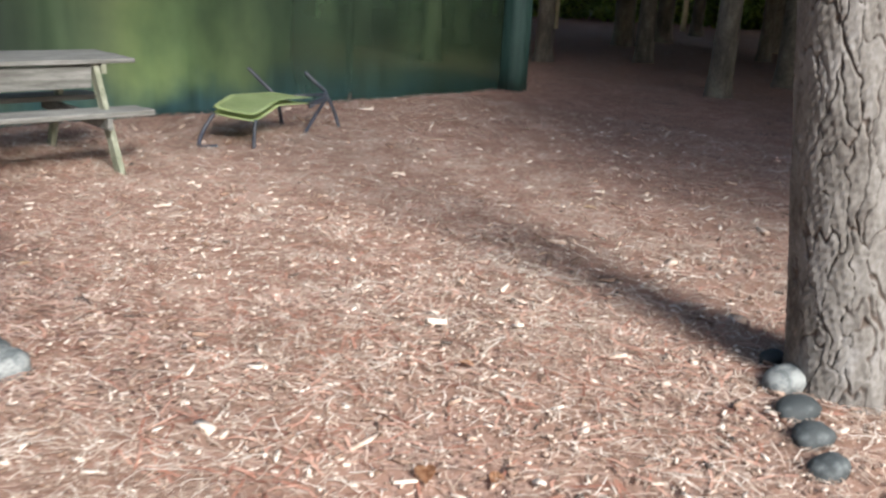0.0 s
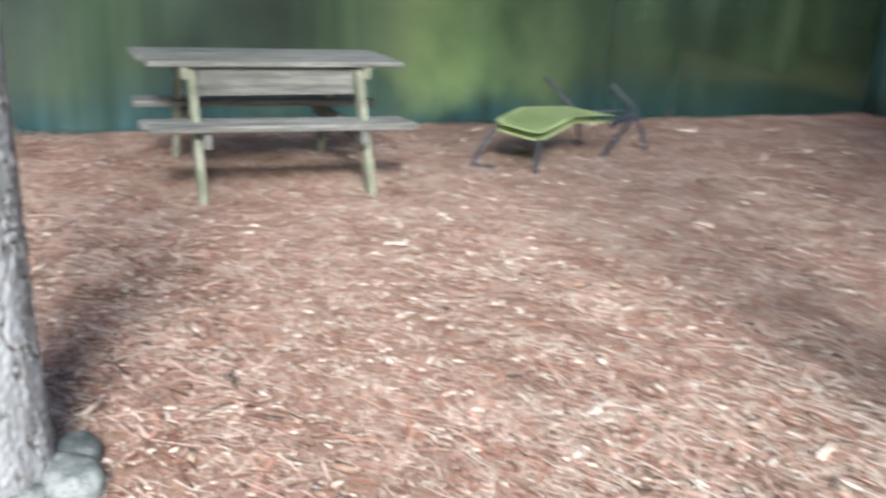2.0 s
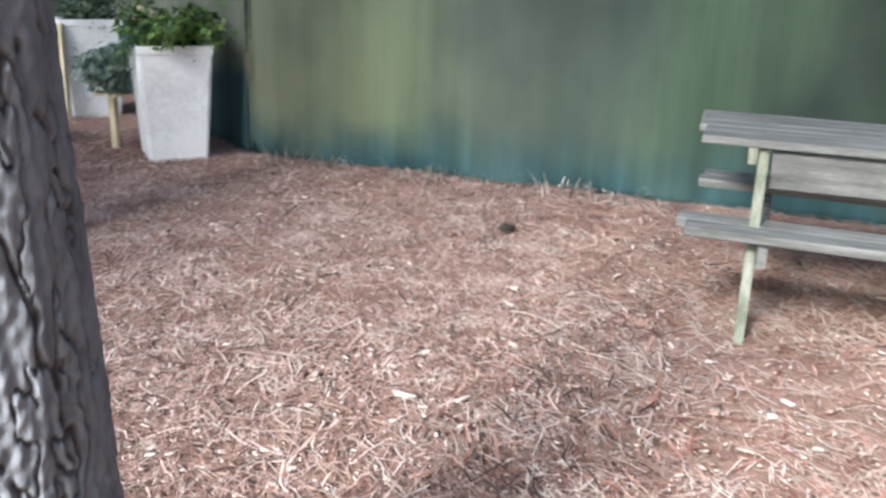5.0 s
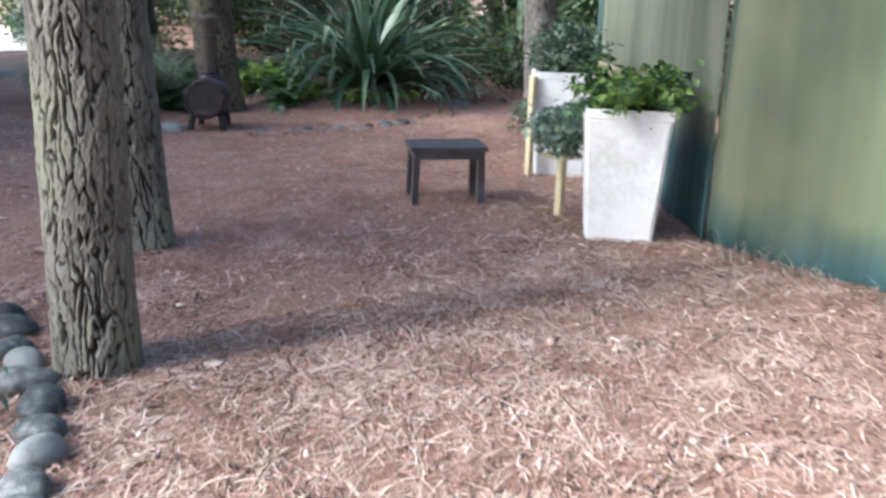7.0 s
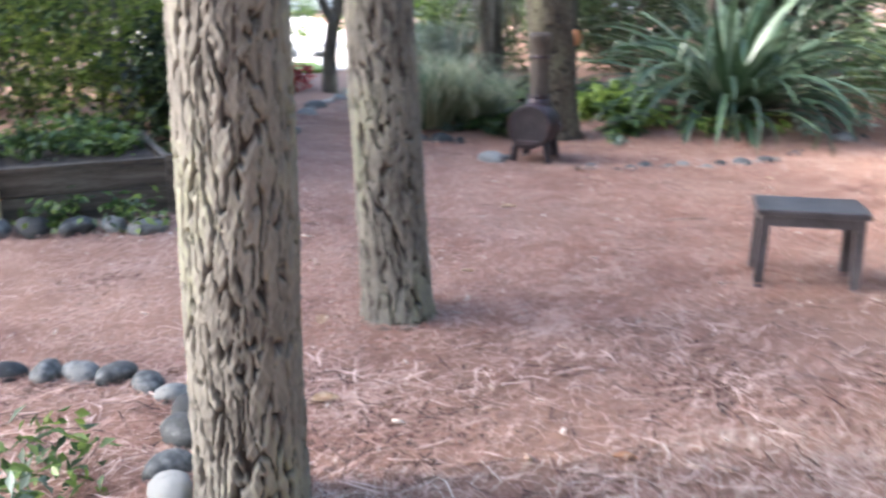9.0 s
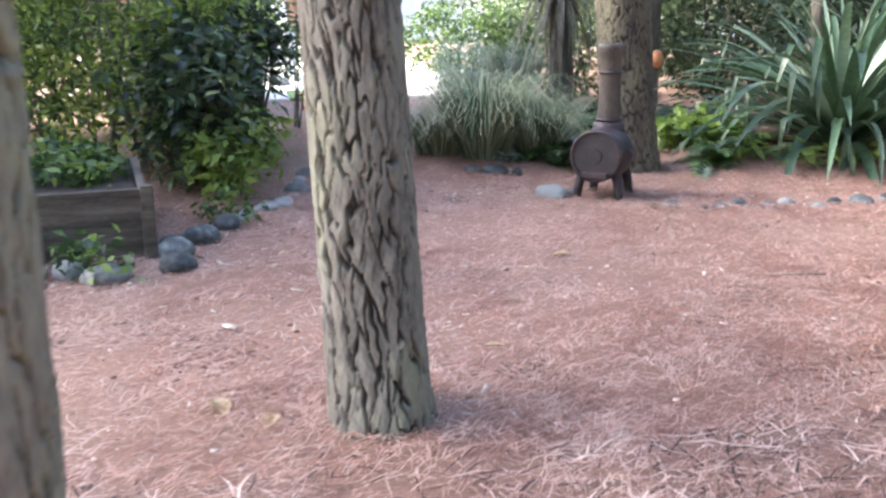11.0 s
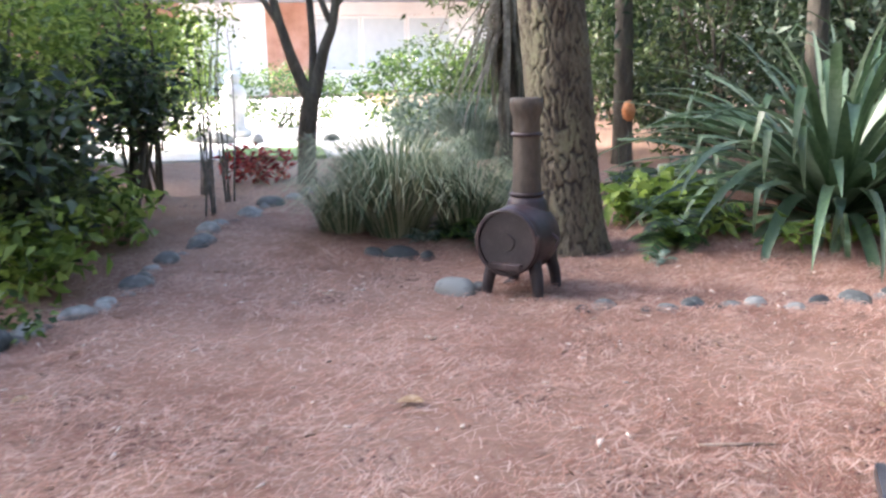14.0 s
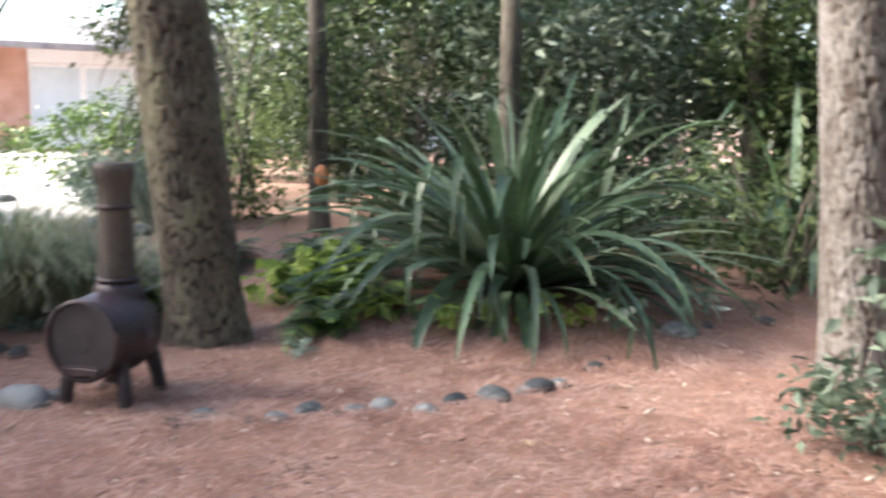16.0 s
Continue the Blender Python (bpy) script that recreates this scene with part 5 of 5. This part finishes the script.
def fallen_leaf(x, y, size, rz, mat, label):
    bm = bmesh.new()
    n = 6
    rows = []
    for i in range(n + 1):
        t = i / n
        w = .30 * math.sin(math.pi * min(1, t * .92 + .06)) ** .8
        rows.append([bm.verts.new((t - .5, s * w, .10 * abs(s) * w * 6 + .09 * (t - .4) ** 2)) for s in (-1, -.4, .4, 1)])
    for a, b in zip(rows, rows[1:]):
        for k in range(3):
            bm.faces.new((a[k], a[k + 1], b[k + 1], b[k]))
    bmesh.ops.solidify(bm, geom=bm.faces[:], thickness=.008)
    ob = part("fallen_leaf", bm, mat, None, "", True)
    ob.matrix_world = pose(x, y, .018, 4, -3, rz) @ Matrix.Scale(size, 4)
    return tagged(ob, label, "leaf", "fallen leaves")


TAN = material("dry_tan_leaf", [(.30, .19, .10), (.48, .34, .21), (.62, .50, .36)], 5, .7, .2, 40)
RUST = material("rust_orange_bark_flake", [(.26, .11, .05), (.40, .20, .10), (.50, .30, .18)], 7, .8, .3, 50)
for k, (x, y, s, m) in enumerate(LEAF_SPOTS):
    fallen_leaf(x, y, s, k * 67, RUST if m else TAN, "rust-orange curled bark flake on the ground" if m else "dry tan fallen leaf on the needles")


def pine_cone(x, y, rz):
    t = thing("pine_cone", (x, y, .035), "small dark brown pine cone on the needles", "pine cone", "pine cones", rz)
    core = lathe([(.004, -.05), (.022, -.035), (.028, -.005), (.022, .025), (.006, .05)], 12)
    core.transform(pose(0, 0, 0, 90))
    part("core", core, BARK_OLD, t, "", True)
    bm = bmesh.new()
    for i in range(46):
        f = i / 46
        a, h = i * 2.4, -.046 + .092 * f
        r = .031 * math.sin(math.pi * (.12 + .8 * f))
        c = Vector((r * math.cos(a), h, r * math.sin(a)))
        o = Vector((math.cos(a), .5, math.sin(a))).normalized()
        s = Vector((-math.sin(a), 0, math.cos(a)))
        bm.faces.new([bm.verts.new(p) for p in (c - s * .007, c + o * .013 - s * .004, c + o * .013 + s * .004, c + s * .007)])
    part("scales", bm, BARK_OLD, t)


for x, y, rz in CONE_SPOTS:
    pine_cone(x, y, rz)
for k in range(9):
    y = -2.0 + k * .34
    x = 8.20 + (y + 10.6) * .0402 - .07
    tussock((x + .03 * math.sin(k * 5), y), 30, .06 + .03 * (k % 3), .13, DEAD_LEAF, "tuft of dry straw at the foot of the fence", 300 + k, "dry_grass_tuft")["kind"] = "stuff"
